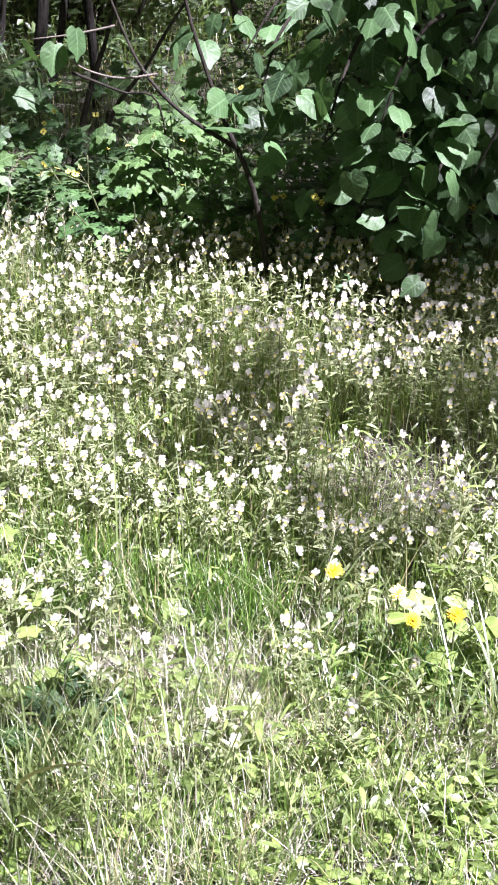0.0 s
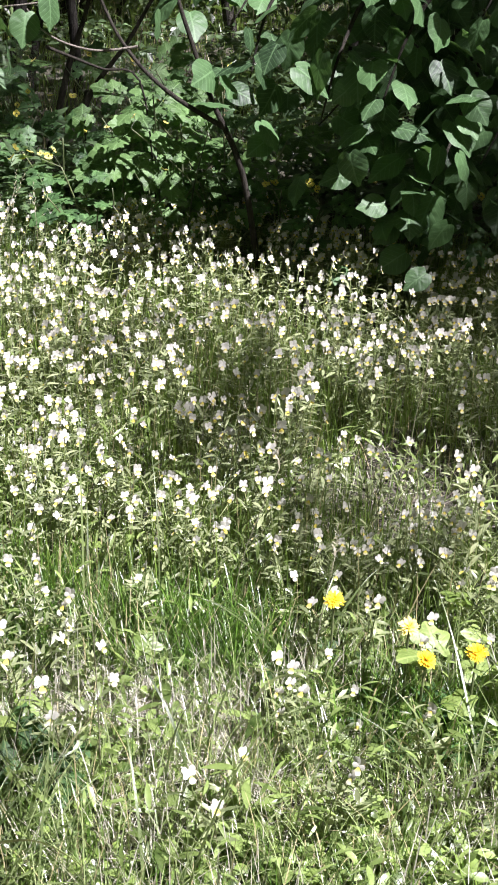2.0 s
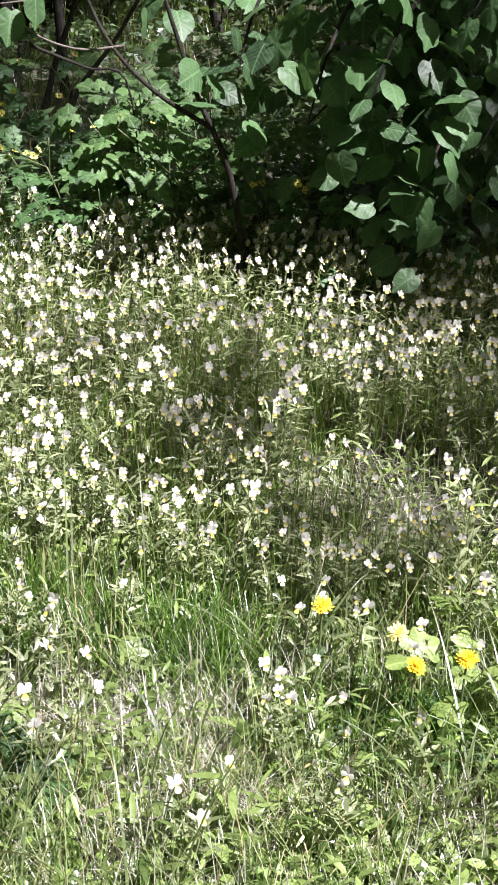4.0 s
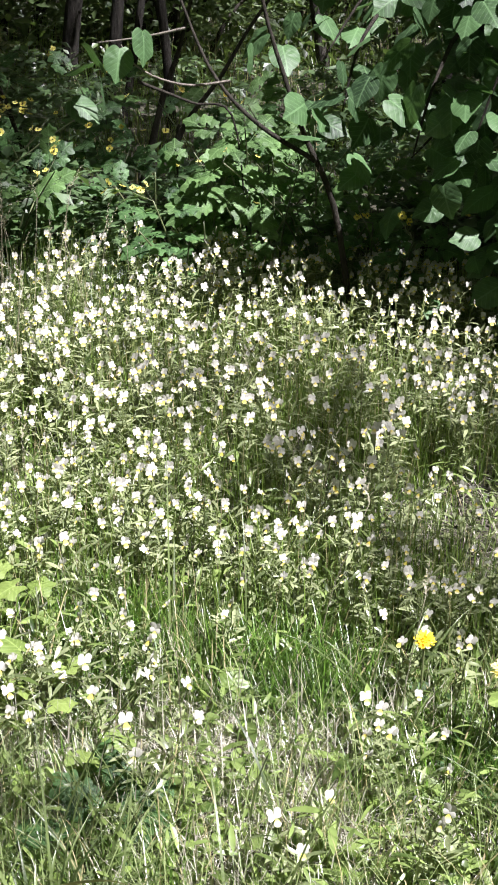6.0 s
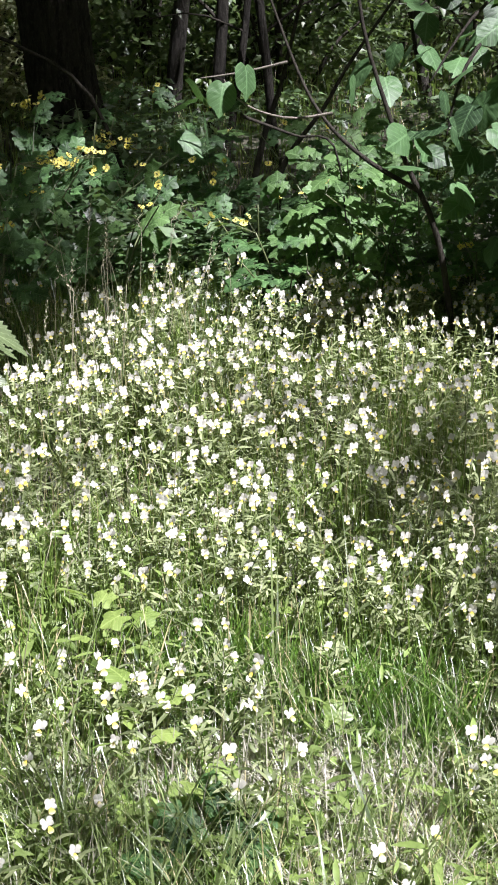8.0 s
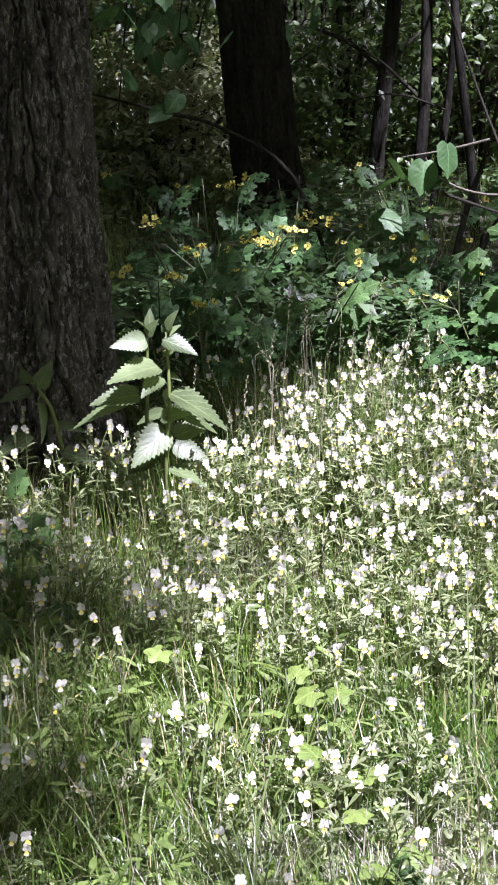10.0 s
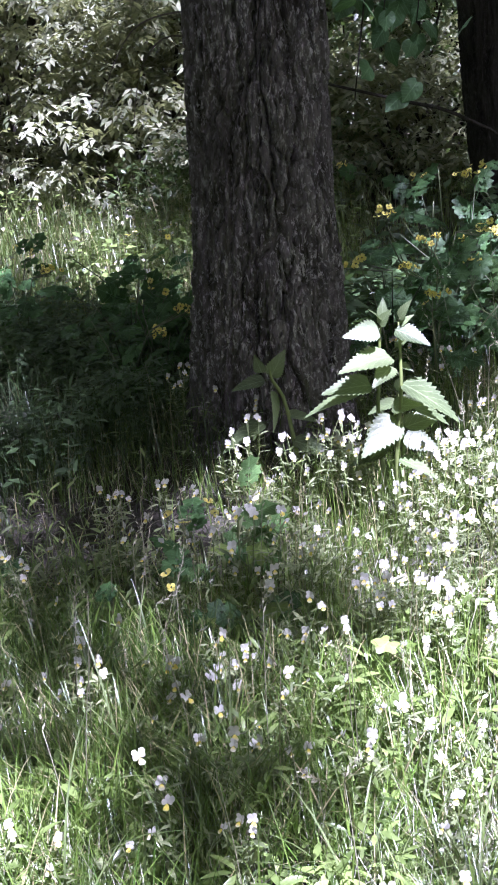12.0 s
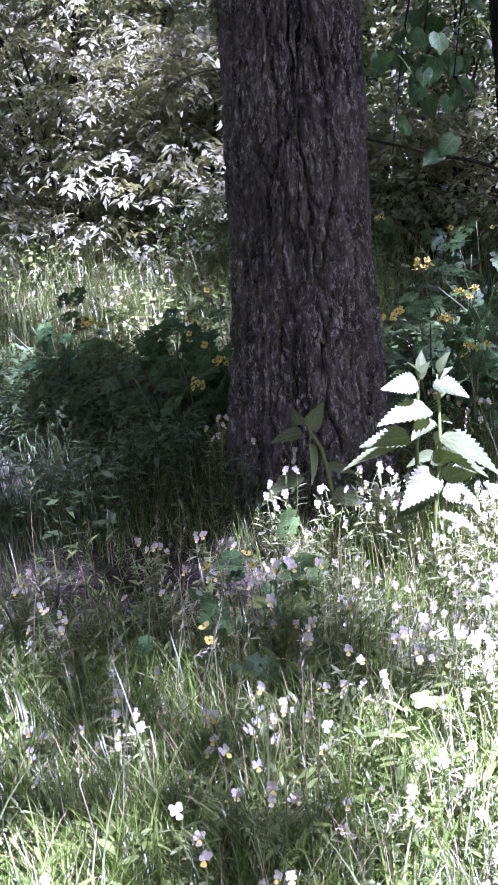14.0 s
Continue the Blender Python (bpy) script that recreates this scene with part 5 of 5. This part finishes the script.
# ---- grass, herbs and litter ----
def sow_grass():
    r = rng
    bare = lambda x, y: 1 - 0.98 * bump2(x, y, -1.88, 2.76, 0.45, 0.36) - 0.75 * bump2(x, y, 0.42, 2.7, 0.25, 0.25) - 0.85 * bump2(x, y, -0.24, 1.84, 0.25, 0.1)
    tuft = lambda x, y: np.clip(bare(x, y) * (0.25 + 0.9 * (value_noise(x * 4.2, y * 4.2, 4) > 0.55)) * np.where((y < 1.85) & (x > -0.7), 0.36, 1), 0, 1)
    n = 28000
    x, y = spread(n, tuft, -2.4, 1.1, 1.1, 4.5)
    blades("meadow_grass", x, y, r.gamma(6, 0.013, n) + 0.03, r.uniform(0.0014, 0.0036, n), np.abs(r.normal(0.15, 0.22, n)), GRASS, 0.9, label="fine green meadow grass between the flowers")
    n = 15000
    x, y = spread(n, lambda x, y: np.clip(bare(x, y) * (0.15 + 0.95 * (value_noise(x * 3.3, y * 3.3, 24) > 0.45)), 0, 1), -1.45, 1.0, 2.1, 4.4)
    blades("upright_grass", x, y, r.uniform(0.1, 0.27, n), r.uniform(0.0012, 0.003, n), np.abs(r.normal(0.05, 0.12, n)), GRASS, 0.35, label="thin upright grass stalks among the flowers")
    n = 15000
    x, y = spread(n, lambda x, y: np.clip(bare(x, y) * np.where(y < 2.3, 1, 0.25) * (0.06 + 0.94 * (value_noise(x * 7, y * 7, 12) > 0.56)), 0, 1), -1.6, 1.0, 1.1, 3.6)
    blades("turf", x, y, r.uniform(0.04, 0.13, n), r.uniform(0.0014, 0.003, n), np.abs(r.normal(0.3, 0.35, n)), GRASS_LUSH, 1.0, label="short lush green turf")
    n = 10000
    sh = lambda x, y: np.clip(0.08 * bump2(x, y, -1.35, 1.8, 0.5, 0.45) + 0.9 * bump2(x, y, -0.4, 2.1, 0.1, 0.16) + 1.0 * bump2(x, y, -0.08, 2.04, 0.14, 0.09) + 0.3 * bump2(x, y, 0.3, 1.85, 0.2, 0.1) + 0.5 * bump2(x, y, -1.75, 2.0, 0.4, 0.25), 0, 1)
    x, y = spread(n, sh, -2.4, 0.4, 1.2, 2.9)
    blades("long_grass", x, y, r.uniform(0.07, 0.19, n), r.uniform(0.0018, 0.0044, n), np.abs(r.normal(0.25, 0.22, n)), GRASS_LUSH, 1.0, label="tufts of long soft green grass", seg=5)
    n = 7500
    x, y = spread(n, lambda x, y: np.clip(bump2(x, y, -1.35, 1.85, 0.5, 0.45) * (0.4 + (value_noise(x * 7, y * 7, 33) > 0.45)), 0, 1), -2.4, -0.5, 1.2, 2.6)
    blades("soft_grass", x, y, r.uniform(0.1, 0.28, n), r.uniform(0.0018, 0.0046, n), np.abs(r.normal(0.3, 0.3, n)), GRASS, 1.2, label="soft pale green grass at the edge of the path", seg=5)
    n = 5000
    x, y = spread(n, lambda x, y: np.clip(0.15 + 0.9 * (value_noise(x * 5, y * 5, 15) > 0.5), 0, 1) * np.where(y < 2.1, 1, 0.12) * np.where(x < -0.45 * y, 0.2, 1), -1.9, 0.9, 1.15, 3.3)
    blades("pale_grass", x, y, r.gamma(7, 0.018, n) + 0.03, r.uniform(0.0012, 0.0029, n), np.abs(r.normal(0.25, 0.3, n)), GRASS_PALE, 1.0, label="pale bleached fine grass in the sun", seg=5)
    n = 170
    x, y = spread(n, lambda x, y: np.clip(0.12 + bump2(x, y, -0.4, 1.4, 0.09, 0.09) + 0.5 * bump2(x, y, 0.5, 1.6, 0.1, 0.15), 0, 1), -2.0, 0.7, 1.15, 2.4)
    blades("arching_grass", x, y, r.uniform(0.25, 0.5, n), r.uniform(0.003, 0.0055, n), np.abs(r.normal(0.35, 0.2, n)), GRASS_BROAD, 1.5, label="broad arching grass blades", seg=9)
    n = 5200
    x, y = spread(n, lambda x, y: np.clip((0.08 + 0.9 * (value_noise(x * 6, y * 6, 71) > 0.55)) * np.where(y < 2.0, 1, 0.35) * bare(x, y) + bump2(x, y, -0.2, 1.85, 0.25, 0.1) + 0.7 * bump2(x, y, -0.45, 1.9, 0.2, 0.3), 0, 1), -1.6, 0.7, 1.2, 2.9)
    blades("standing_straw", x, y, r.uniform(0.05, 0.2, n), r.uniform(0.0012, 0.0028, n), np.abs(r.normal(0.35, 0.35, n)), STRAW, 0.5, label="bleached dry grass stalks still standing", category="straw")
    n = 22000
    st = lambda x, y: np.clip(0.12 - 0.12 * bump2(x, y, -1.9, 2.75, 0.45, 0.4) + 0.2 * bump2(x, y, 0.42, 2.7, 0.35, 0.35) + bump2(x, y, -0.25, 1.85, 0.35, 0.15) + 0.6 * (y < 1.9), 0, 1)
    x, y = spread(n, st, -2.4, 1.1, 1.1, 4.3)
    sx, sy = spread(5000, lambda x, y: bump2(x, y, -0.22, 1.84, 0.26, 0.11), -0.9, 0.4, 1.5, 2.4)
    x[:5000], y[:5000] = sx, sy
    blades("dry_straw", x, y, r.uniform(0.04, 0.16, n), r.uniform(0.001, 0.0025, n), r.uniform(0.9, 1.65, n), STRAW, 0.4, z0=0.004, label="dry straw and dead grass lying on the soil", category="straw", seg=3)
    n = 7500
    x, y = spread(n, lambda x, y: np.clip(bump2(x, y, -1.88, 2.78, 0.45, 0.36) + bump2(x, y, 0.42, 2.7, 0.3, 0.25) + 0.06, 0, 1), -2.8, 1.0, 1.3, 4.2)
    blades("woody_litter", x, y, r.uniform(0.02, 0.09, n), r.uniform(0.002, 0.006, n), r.uniform(1.3, 1.7, n), LITTER, 0.2, z0=0.005, label="brown bark chips and dead stalks on bare soil", category="litter", seg=2)
    n = 9000
    x, y = spread(n, lambda x, y: (x < -0.42 * y).astype(float), -4.8, -1.9, 4.2, 6.6)
    blades("meadow_edge_grass", x, y, r.uniform(0.1, 0.34, n), r.uniform(0.002, 0.004, n), np.abs(r.normal(0.2, 0.25, n)), GRASS, 0.9, label="sunlit grass beyond the old tree")
    n = 9000
    x, y = spread(n, lambda x, y: 0.5 + 0.5 * (value_noise(x * 2, y * 2, 6) > 0.4), -7.5, -2.3, 4.3, 8.2)
    blades("clearing_grass", x, y, r.uniform(0.15, 0.5, n), r.uniform(0.002, 0.005, n), np.abs(r.normal(0.12, 0.2, n)), GRASS_PALE, 0.7, label="tall sunlit grass of the clearing behind the tree")
    n = 9000
    x, y = spread(n, lambda x, y: 0 * x + 1, -2.3, 2.5, 5.2, 12)
    blades("woodland_grass", x, y, r.uniform(0.12, 0.45, n), r.uniform(0.002, 0.005, n), np.abs(r.normal(0.15, 0.25, n)), GRASS, 0.7, label="grass growing thinly under the trees")
    # grass by the trunk, coloured darker to stand for the shade there
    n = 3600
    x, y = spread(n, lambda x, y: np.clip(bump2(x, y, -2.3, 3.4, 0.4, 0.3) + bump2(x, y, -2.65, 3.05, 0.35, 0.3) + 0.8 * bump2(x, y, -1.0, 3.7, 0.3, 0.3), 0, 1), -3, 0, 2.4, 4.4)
    blades("shade_grass", x, y, r.uniform(0.1, 0.35, n), r.uniform(0.0015, 0.003, n), np.abs(r.normal(0.2, 0.25, n)), GRASS_SHADED, 0.9, label="grass at the foot of the tree in a shade-darkened green")



def build_tuft(x, y, n, length, seed):
    """One tussock: broad blades rising from a common foot and arching outwards."""
    r = np.random.default_rng(seed)
    t = thing("grass_tussock", (x, y, float(ground_z(x, y))), "tussock of broad arching pale green grass", "grass", "grass tussocks")
    for k in range(n):
        az, out, ln = r.uniform(0, 6.283), r.uniform(0.15, 0.75), length * r.uniform(0.6, 1.1)
        d = np.array([math.cos(az), math.sin(az), 0])
        side = np.array([-d[1], d[0], 0])
        s = np.linspace(0, 1, 9)
        th = out + 1.1 * s ** 1.6
        p = np.concatenate([[[0, 0, 0]], np.cumsum(np.outer(np.sin(th[:-1]), d) * ln / 8 + np.outer(np.cos(th[:-1]), [0, 0, 1]) * ln / 8, 0)]) + d * r.uniform(0, 0.015)
        w = 0.0034 * r.uniform(0.6, 1.2) * (1 - s ** 2.5)
        v = np.concatenate([p - side * w[:, None], p + [0, 0, -0.0008], p + side * w[:, None]])
        i = np.arange(8)
        f = np.concatenate([np.c_[i, i + 9, i + 10], np.c_[i, i + 10, i + 1], np.c_[i + 9, i + 18, i + 19], np.c_[i + 9, i + 19, i + 10]])
        part("blade", Geo().add(v, f), GRASS_BROAD, t)


for i, (x, y, n, ln) in enumerate(((-0.37, 1.36, 46, 0.26), (-0.3, 1.46, 24, 0.22), (0.12, 1.95, 9, 0.3), (0.5, 1.72, 16, 0.34), (0.36, 1.62, 14, 0.26), (-0.75, 1.62, 26, 0.24), (-1.3, 1.72, 30, 0.28), (-1.62, 1.86, 30, 0.28), (-1.02, 1.7, 24, 0.26), (-0.55, 1.62, 20, 0.22))):
    build_tuft(x, y, n, ln, 950 + i)


def build_blade(points, width):
    """One long blade of grass along a line of places, keeled along its middle."""
    p = curve_points(points, 18)
    t = thing("arching_grass", tuple(p[0]), "long arching pale green blade of grass", "grass", "long grass blades")
    p = p - p[0]
    s = np.linspace(0, 1, 18)
    d = np.gradient(p, axis=0)
    d /= np.linalg.norm(d, axis=1, keepdims=True)
    side = np.cross(d, [0.25, 0.9, 0.35])
    side /= np.linalg.norm(side, axis=1, keepdims=True)
    w = (width * 0.5 * np.clip(1.02 - s ** 3, 0.04, 1))[:, None]
    v = np.concatenate([p - side * w, p + [0, 0, -0.001], p + side * w])
    i = np.arange(17)
    f = np.concatenate([np.c_[i, i + 18, i + 19], np.c_[i, i + 19, i + 1], np.c_[i + 18, i + 36, i + 37], np.c_[i + 18, i + 37, i + 19]])
    part("blade", Geo().add(v, f), GRASS_PALE, t)


for points, width in (([(0.0, 1.83, 0.0), (0.014, 1.82, 0.046), (0.047, 1.8, 0.134), (0.085, 1.8, 0.159), (0.121, 1.8, 0.14), (0.166, 1.79, 0.072)], 0.006), ([(0.185, 1.72, 0.0), (0.212, 1.71, 0.055), (0.249, 1.7, 0.118), (0.29, 1.7, 0.093), (0.303, 1.69, 0.057)], 0.005),
                      ([(0.5, 1.66, 0.0), (0.47, 1.6, 0.09), (0.397, 1.56, 0.122), (0.337, 1.55, 0.13), (0.275, 1.55, 0.11)], 0.009), ([(0.15, 1.66, 0.0), (0.197, 1.63, 0.122), (0.28, 1.62, 0.16), (0.348, 1.62, 0.165), (0.43, 1.61, 0.14)], 0.005),
                      ([(-0.4, 1.42, 0.0), (-0.37, 1.38, 0.12), (-0.32, 1.35, 0.18), (-0.25, 1.34, 0.2), (-0.19, 1.34, 0.16)], 0.008), ([(-0.39, 1.4, 0.0), (-0.36, 1.36, 0.08), (-0.31, 1.34, 0.12), (-0.25, 1.33, 0.11)], 0.007)):
    build_blade(points, width)

sow_grass()


def sow_herbs():
    r = rng
    small = plain_leaf(0.5, 0.06)
    lance = ribbon_leaf(1.0, 0.3, 2, 0.45, 0.2, 0.5)
    round_leaf = polar_leaf(lambda a: 0.5 * (1 - 0.25 * math.exp(-((math.pi - abs(a)) / 0.3) ** 2)), 10, 0.3, 0.02)

    def herb(name, n, dens, box, zlo, zhi, size, tilt, tpl, mat, label):
        x, y = spread(n, dens, *box)
        z = ground_z(x, y) + r.uniform(zlo, zhi, n)
        g = Geo().scatter(tpl, turns(r.uniform(0, 6.283, n), r.normal(tilt, 0.35, n), r.normal(0, 0.35, n)), np.c_[x, y, z], size * r.uniform(0.55, 1.3, n))
        tagged(part(name, g, mat), label, "plants", "", "stuff")

    clump = lambda x, y, s, k: np.clip((value_noise(x * s, y * s, k) - 0.35) * 2.2, 0, 1) * (1 - 0.85 * bump2(x, y, -0.24, 1.84, 0.28, 0.1)) * (1 - 0.7 * bump2(x, y, 0.42, 2.7, 0.25, 0.2))
    herb("low_herbs", 6000, lambda x, y: clump(x, y, 5, 3) * np.where(y < 2.15, 1, 0.25), (-1.2, 1.0, 1.1, 3.4), 0.01, 0.06, 0.02, 0.1, round_leaf, CLOVER, "low carpet of small rounded clover-like leaves")
    herb("meadow_herbs", 7500, lambda x, y: clump(x, y, 4, 5), (-2.2, 1.0, 1.2, 4.4), 0.02, 0.16, 0.036, 0.35, NARROW, HERB, "narrow-leaved meadow herbs under the flowers")
    herb("shade_herbs", 19000, lambda x, y: clump(x, y, 2.6, 7) * (1 - bump2(x, y, -2.02, 2.8, 0.4, 0.4)), (-4.4, -1.9, 2.9, 4.6), 0.02, 0.24, 0.05, 0.25, lance, HERB_SHADED, "soft undergrowth by the tree in a shade-darkened green")
    herb("undergrowth", 17000, lambda x, y: clump(x, y, 2.2, 8), (-2.2, 1.8, 4.2, 7.2), 0.03, 0.36, 0.065, 0.05, small, HERB_SHADED, "leafy undergrowth behind the flower bed in a shade-darkened green")
    herb("edge_herbs", 9000, lambda x, y: clump(x, y, 2.2, 10), (-7, -2.2, 4.4, 8.0), 0.03, 0.35, 0.045, 0.15, small, HERB, "sunlit herbs of the clearing")
    herb("forest_herbs", 16000, lambda x, y: clump(x, y, 1.2, 11), (-8, 4, 7.5, 15), 0.03, 0.5, 0.09, 0.05, small, WOODS, "leafy herb layer under the trees")


sow_herbs()


def sow_rosettes(name, n, leaves, dens, box, size, tpl, mat, tall, label):
    """Many small plants: a few leaves round a common foot, on short stalks."""
    r = np.random.default_rng(n)
    x, y = spread(n, dens, *box, r)
    foot = np.c_[x, y, ground_z(x, y)]
    g = Geo()
    k = n * leaves
    az = np.tile(np.arange(leaves) * 6.283 / leaves, n) + np.repeat(r.uniform(0, 6.283, n), leaves) + r.normal(0, 0.25, k)
    z = r.uniform(0.3, 1.0, k) * np.repeat(tall * r.uniform(0.5, 1.2, n), leaves)
    out = np.c_[-np.sin(az), np.cos(az), 0 * az]
    P = np.repeat(foot, leaves, 0) + out * size * 0.18 + np.c_[0 * z, 0 * z, z]
    g.scatter(tpl, turns(az, r.normal(0.3, 0.3, k), r.normal(0, 0.25, k)), P, size * np.repeat(r.uniform(0.7, 1.25, n), leaves) * r.uniform(0.75, 1.15, k))
    for a, b in zip(np.repeat(foot, leaves, 0)[::2], P[::2]):
        tube([a, (a + b) / 2 + [0, 0, 0.004], b], 0.0007, 3, g)
    tagged(part(name, g, mat), label, "plants", "", "stuff")


OVATE = ribbon_leaf(1.0, 0.46, 5, 0.46, 0.18, 0.5)
ROUND = polar_leaf(lambda a: 0.5 - 0.12 * math.exp(-((math.pi - abs(a)) / 0.35) ** 2) - 0.04 * math.exp(-(a / 0.3) ** 2), 9, 0.25, 0.03)
TREFOIL = Geo()
for an in (0.0, 2.1, -2.1):
    TREFOIL.scatter(ROUND, turns([an], [0.1]), np.array([[-0.06 * math.sin(an), 0.06 * math.cos(an), 0]]), np.array([0.62]))
near_path = lambda x, y: np.clip((value_noise(x * 6, y * 6, 61) - 0.3) * 2.0, 0, 1) * np.where(y < 2.0, 1, 0.3) * (1 - 0.8 * bump2(x, y, -0.2, 1.86, 0.2, 0.08))
sow_rosettes("oval_leaved_herbs", 900, 6, near_path, (-1.5, 0.6, 1.25, 2.5), 0.033, OVATE, HERB, 0.07, "young herbs with soft oval green leaves")
sow_rosettes("clover", 900, 3, lambda x, y: near_path(x, y) * np.clip(0.15 + bump2(x, y, 0.3, 1.5, 0.3, 0.3) + bump2(x, y, -0.45, 1.75, 0.25, 0.3), 0, 1), (-0.9, 0.6, 1.2, 2.2), 0.024, TREFOIL, CLOVER, 0.05, "clover with round three-part leaves")
sow_rosettes("lance_leaved_herbs", 420, 7, lambda x, y: np.clip((value_noise(x * 4, y * 4, 64) - 0.3) * 2, 0, 1) * np.where(x < -0.5, 1, 0.12), (-1.8, 0.6, 1.3, 2.6), 0.052, ribbon_leaf(1.0, 0.24, 4, 0.45, 0.2, 0.5), HERB, 0.14, "upright herbs with narrow pointed leaves")

SEED_HEAD = Geo()
for k in range(16):
    SEED_HEAD.scatter(ribbon_leaf(0.011, 0.003, 2, 0.4, 0.3, 0.2), turns([k * 2.4], [1.05]), np.array([[0, 0, k * 0.0045]]), np.array([1.15 - 0.04 * k]))
SEED_MESH = SEED_HEAD.mesh("seed_head", SEED)


def build_seed_grass(x, y, h, seed):
    r = np.random.default_rng(seed)
    t = thing("flowering_grass", (x, y, float(ground_z(x, y))), "dry grass stalk with a feathery pale seed head", "grass", "seeding grass stalks")
    d = r.normal(0, 0.1, 2) * h
    pts = curve_points([(0, 0, -0.01), (d[0] * 0.3, d[1] * 0.3, h * 0.5), (d[0], d[1], h)], 8)
    part("stalk", tube(pts, np.linspace(0.0012, 0.0006, 8), 4), SEED, t)
    q = part("seed_head", SEED_MESH, None, t)
    q.matrix_basis = Matrix.Translation(pts[-1]) @ pose(0, 0, 0, r.normal(0, 25), r.normal(0, 25), 0) @ Matrix.Scale(r.uniform(0.9, 1.5), 4)


rs = np.random.default_rng(91)
for i in range(34):
    build_seed_grass(rs.normal(-0.98, 0.16), rs.normal(3.45, 0.25), rs.uniform(0.28, 0.5), 600 + i)
for i in range(40):
    build_seed_grass(rs.uniform(-1.7, -0.65), rs.uniform(1.5, 2.6), rs.uniform(0.22, 0.42), 900 + i)
for i in range(26):
    build_seed_grass(rs.uniform(-1.9, 0.6), rs.uniform(1.6, 3.2), rs.uniform(0.2, 0.4), 700 + i)
for i in range(40):
    build_seed_grass(rs.uniform(-5.2, -2.6), rs.uniform(5.0, 6.8), rs.uniform(0.35, 0.7), 800 + i)


def sow_surroundings():
    """Rough grass on the ground beside and behind the flower bed."""
    r = np.random.default_rng(17)
    n = 30000
    outside = lambda x, y: np.where((x > -2.3) & (x < 1.0) & (y > 1.2) | (x < -0.6 * y) & (y > 1.2), 0.0, 0.35 + 0.65 * (value_noise(x * 1.7, y * 1.7, 83) > 0.4))
    x, y = spread(n, outside, -6.5, 5.0, -5.0, 5.5, r)
    blades("rough_grass", x, y, r.uniform(0.08, 0.24, n), r.uniform(0.003, 0.007, n), np.abs(r.normal(0.25, 0.25, n)), GRASS, 1.0, label="rough grass round the flower bed", seg=2)
    n = 9000
    x, y = spread(n, outside, -6.5, 5.0, -5.0, 5.5, r)
    z = ground_z(x, y) + r.uniform(0.01, 0.1, n)
    g = Geo().scatter(plain_leaf(0.5, 0.06), turns(r.uniform(0, 6.283, n), r.normal(0.2, 0.35, n), r.normal(0, 0.35, n)), np.c_[x, y, z], 0.05 * r.uniform(0.5, 1.4, n))
    tagged(part("rough_herbs", g, HERB), "low green herbs in the grass round the flower bed", "plants", "", "stuff")


sow_surroundings()
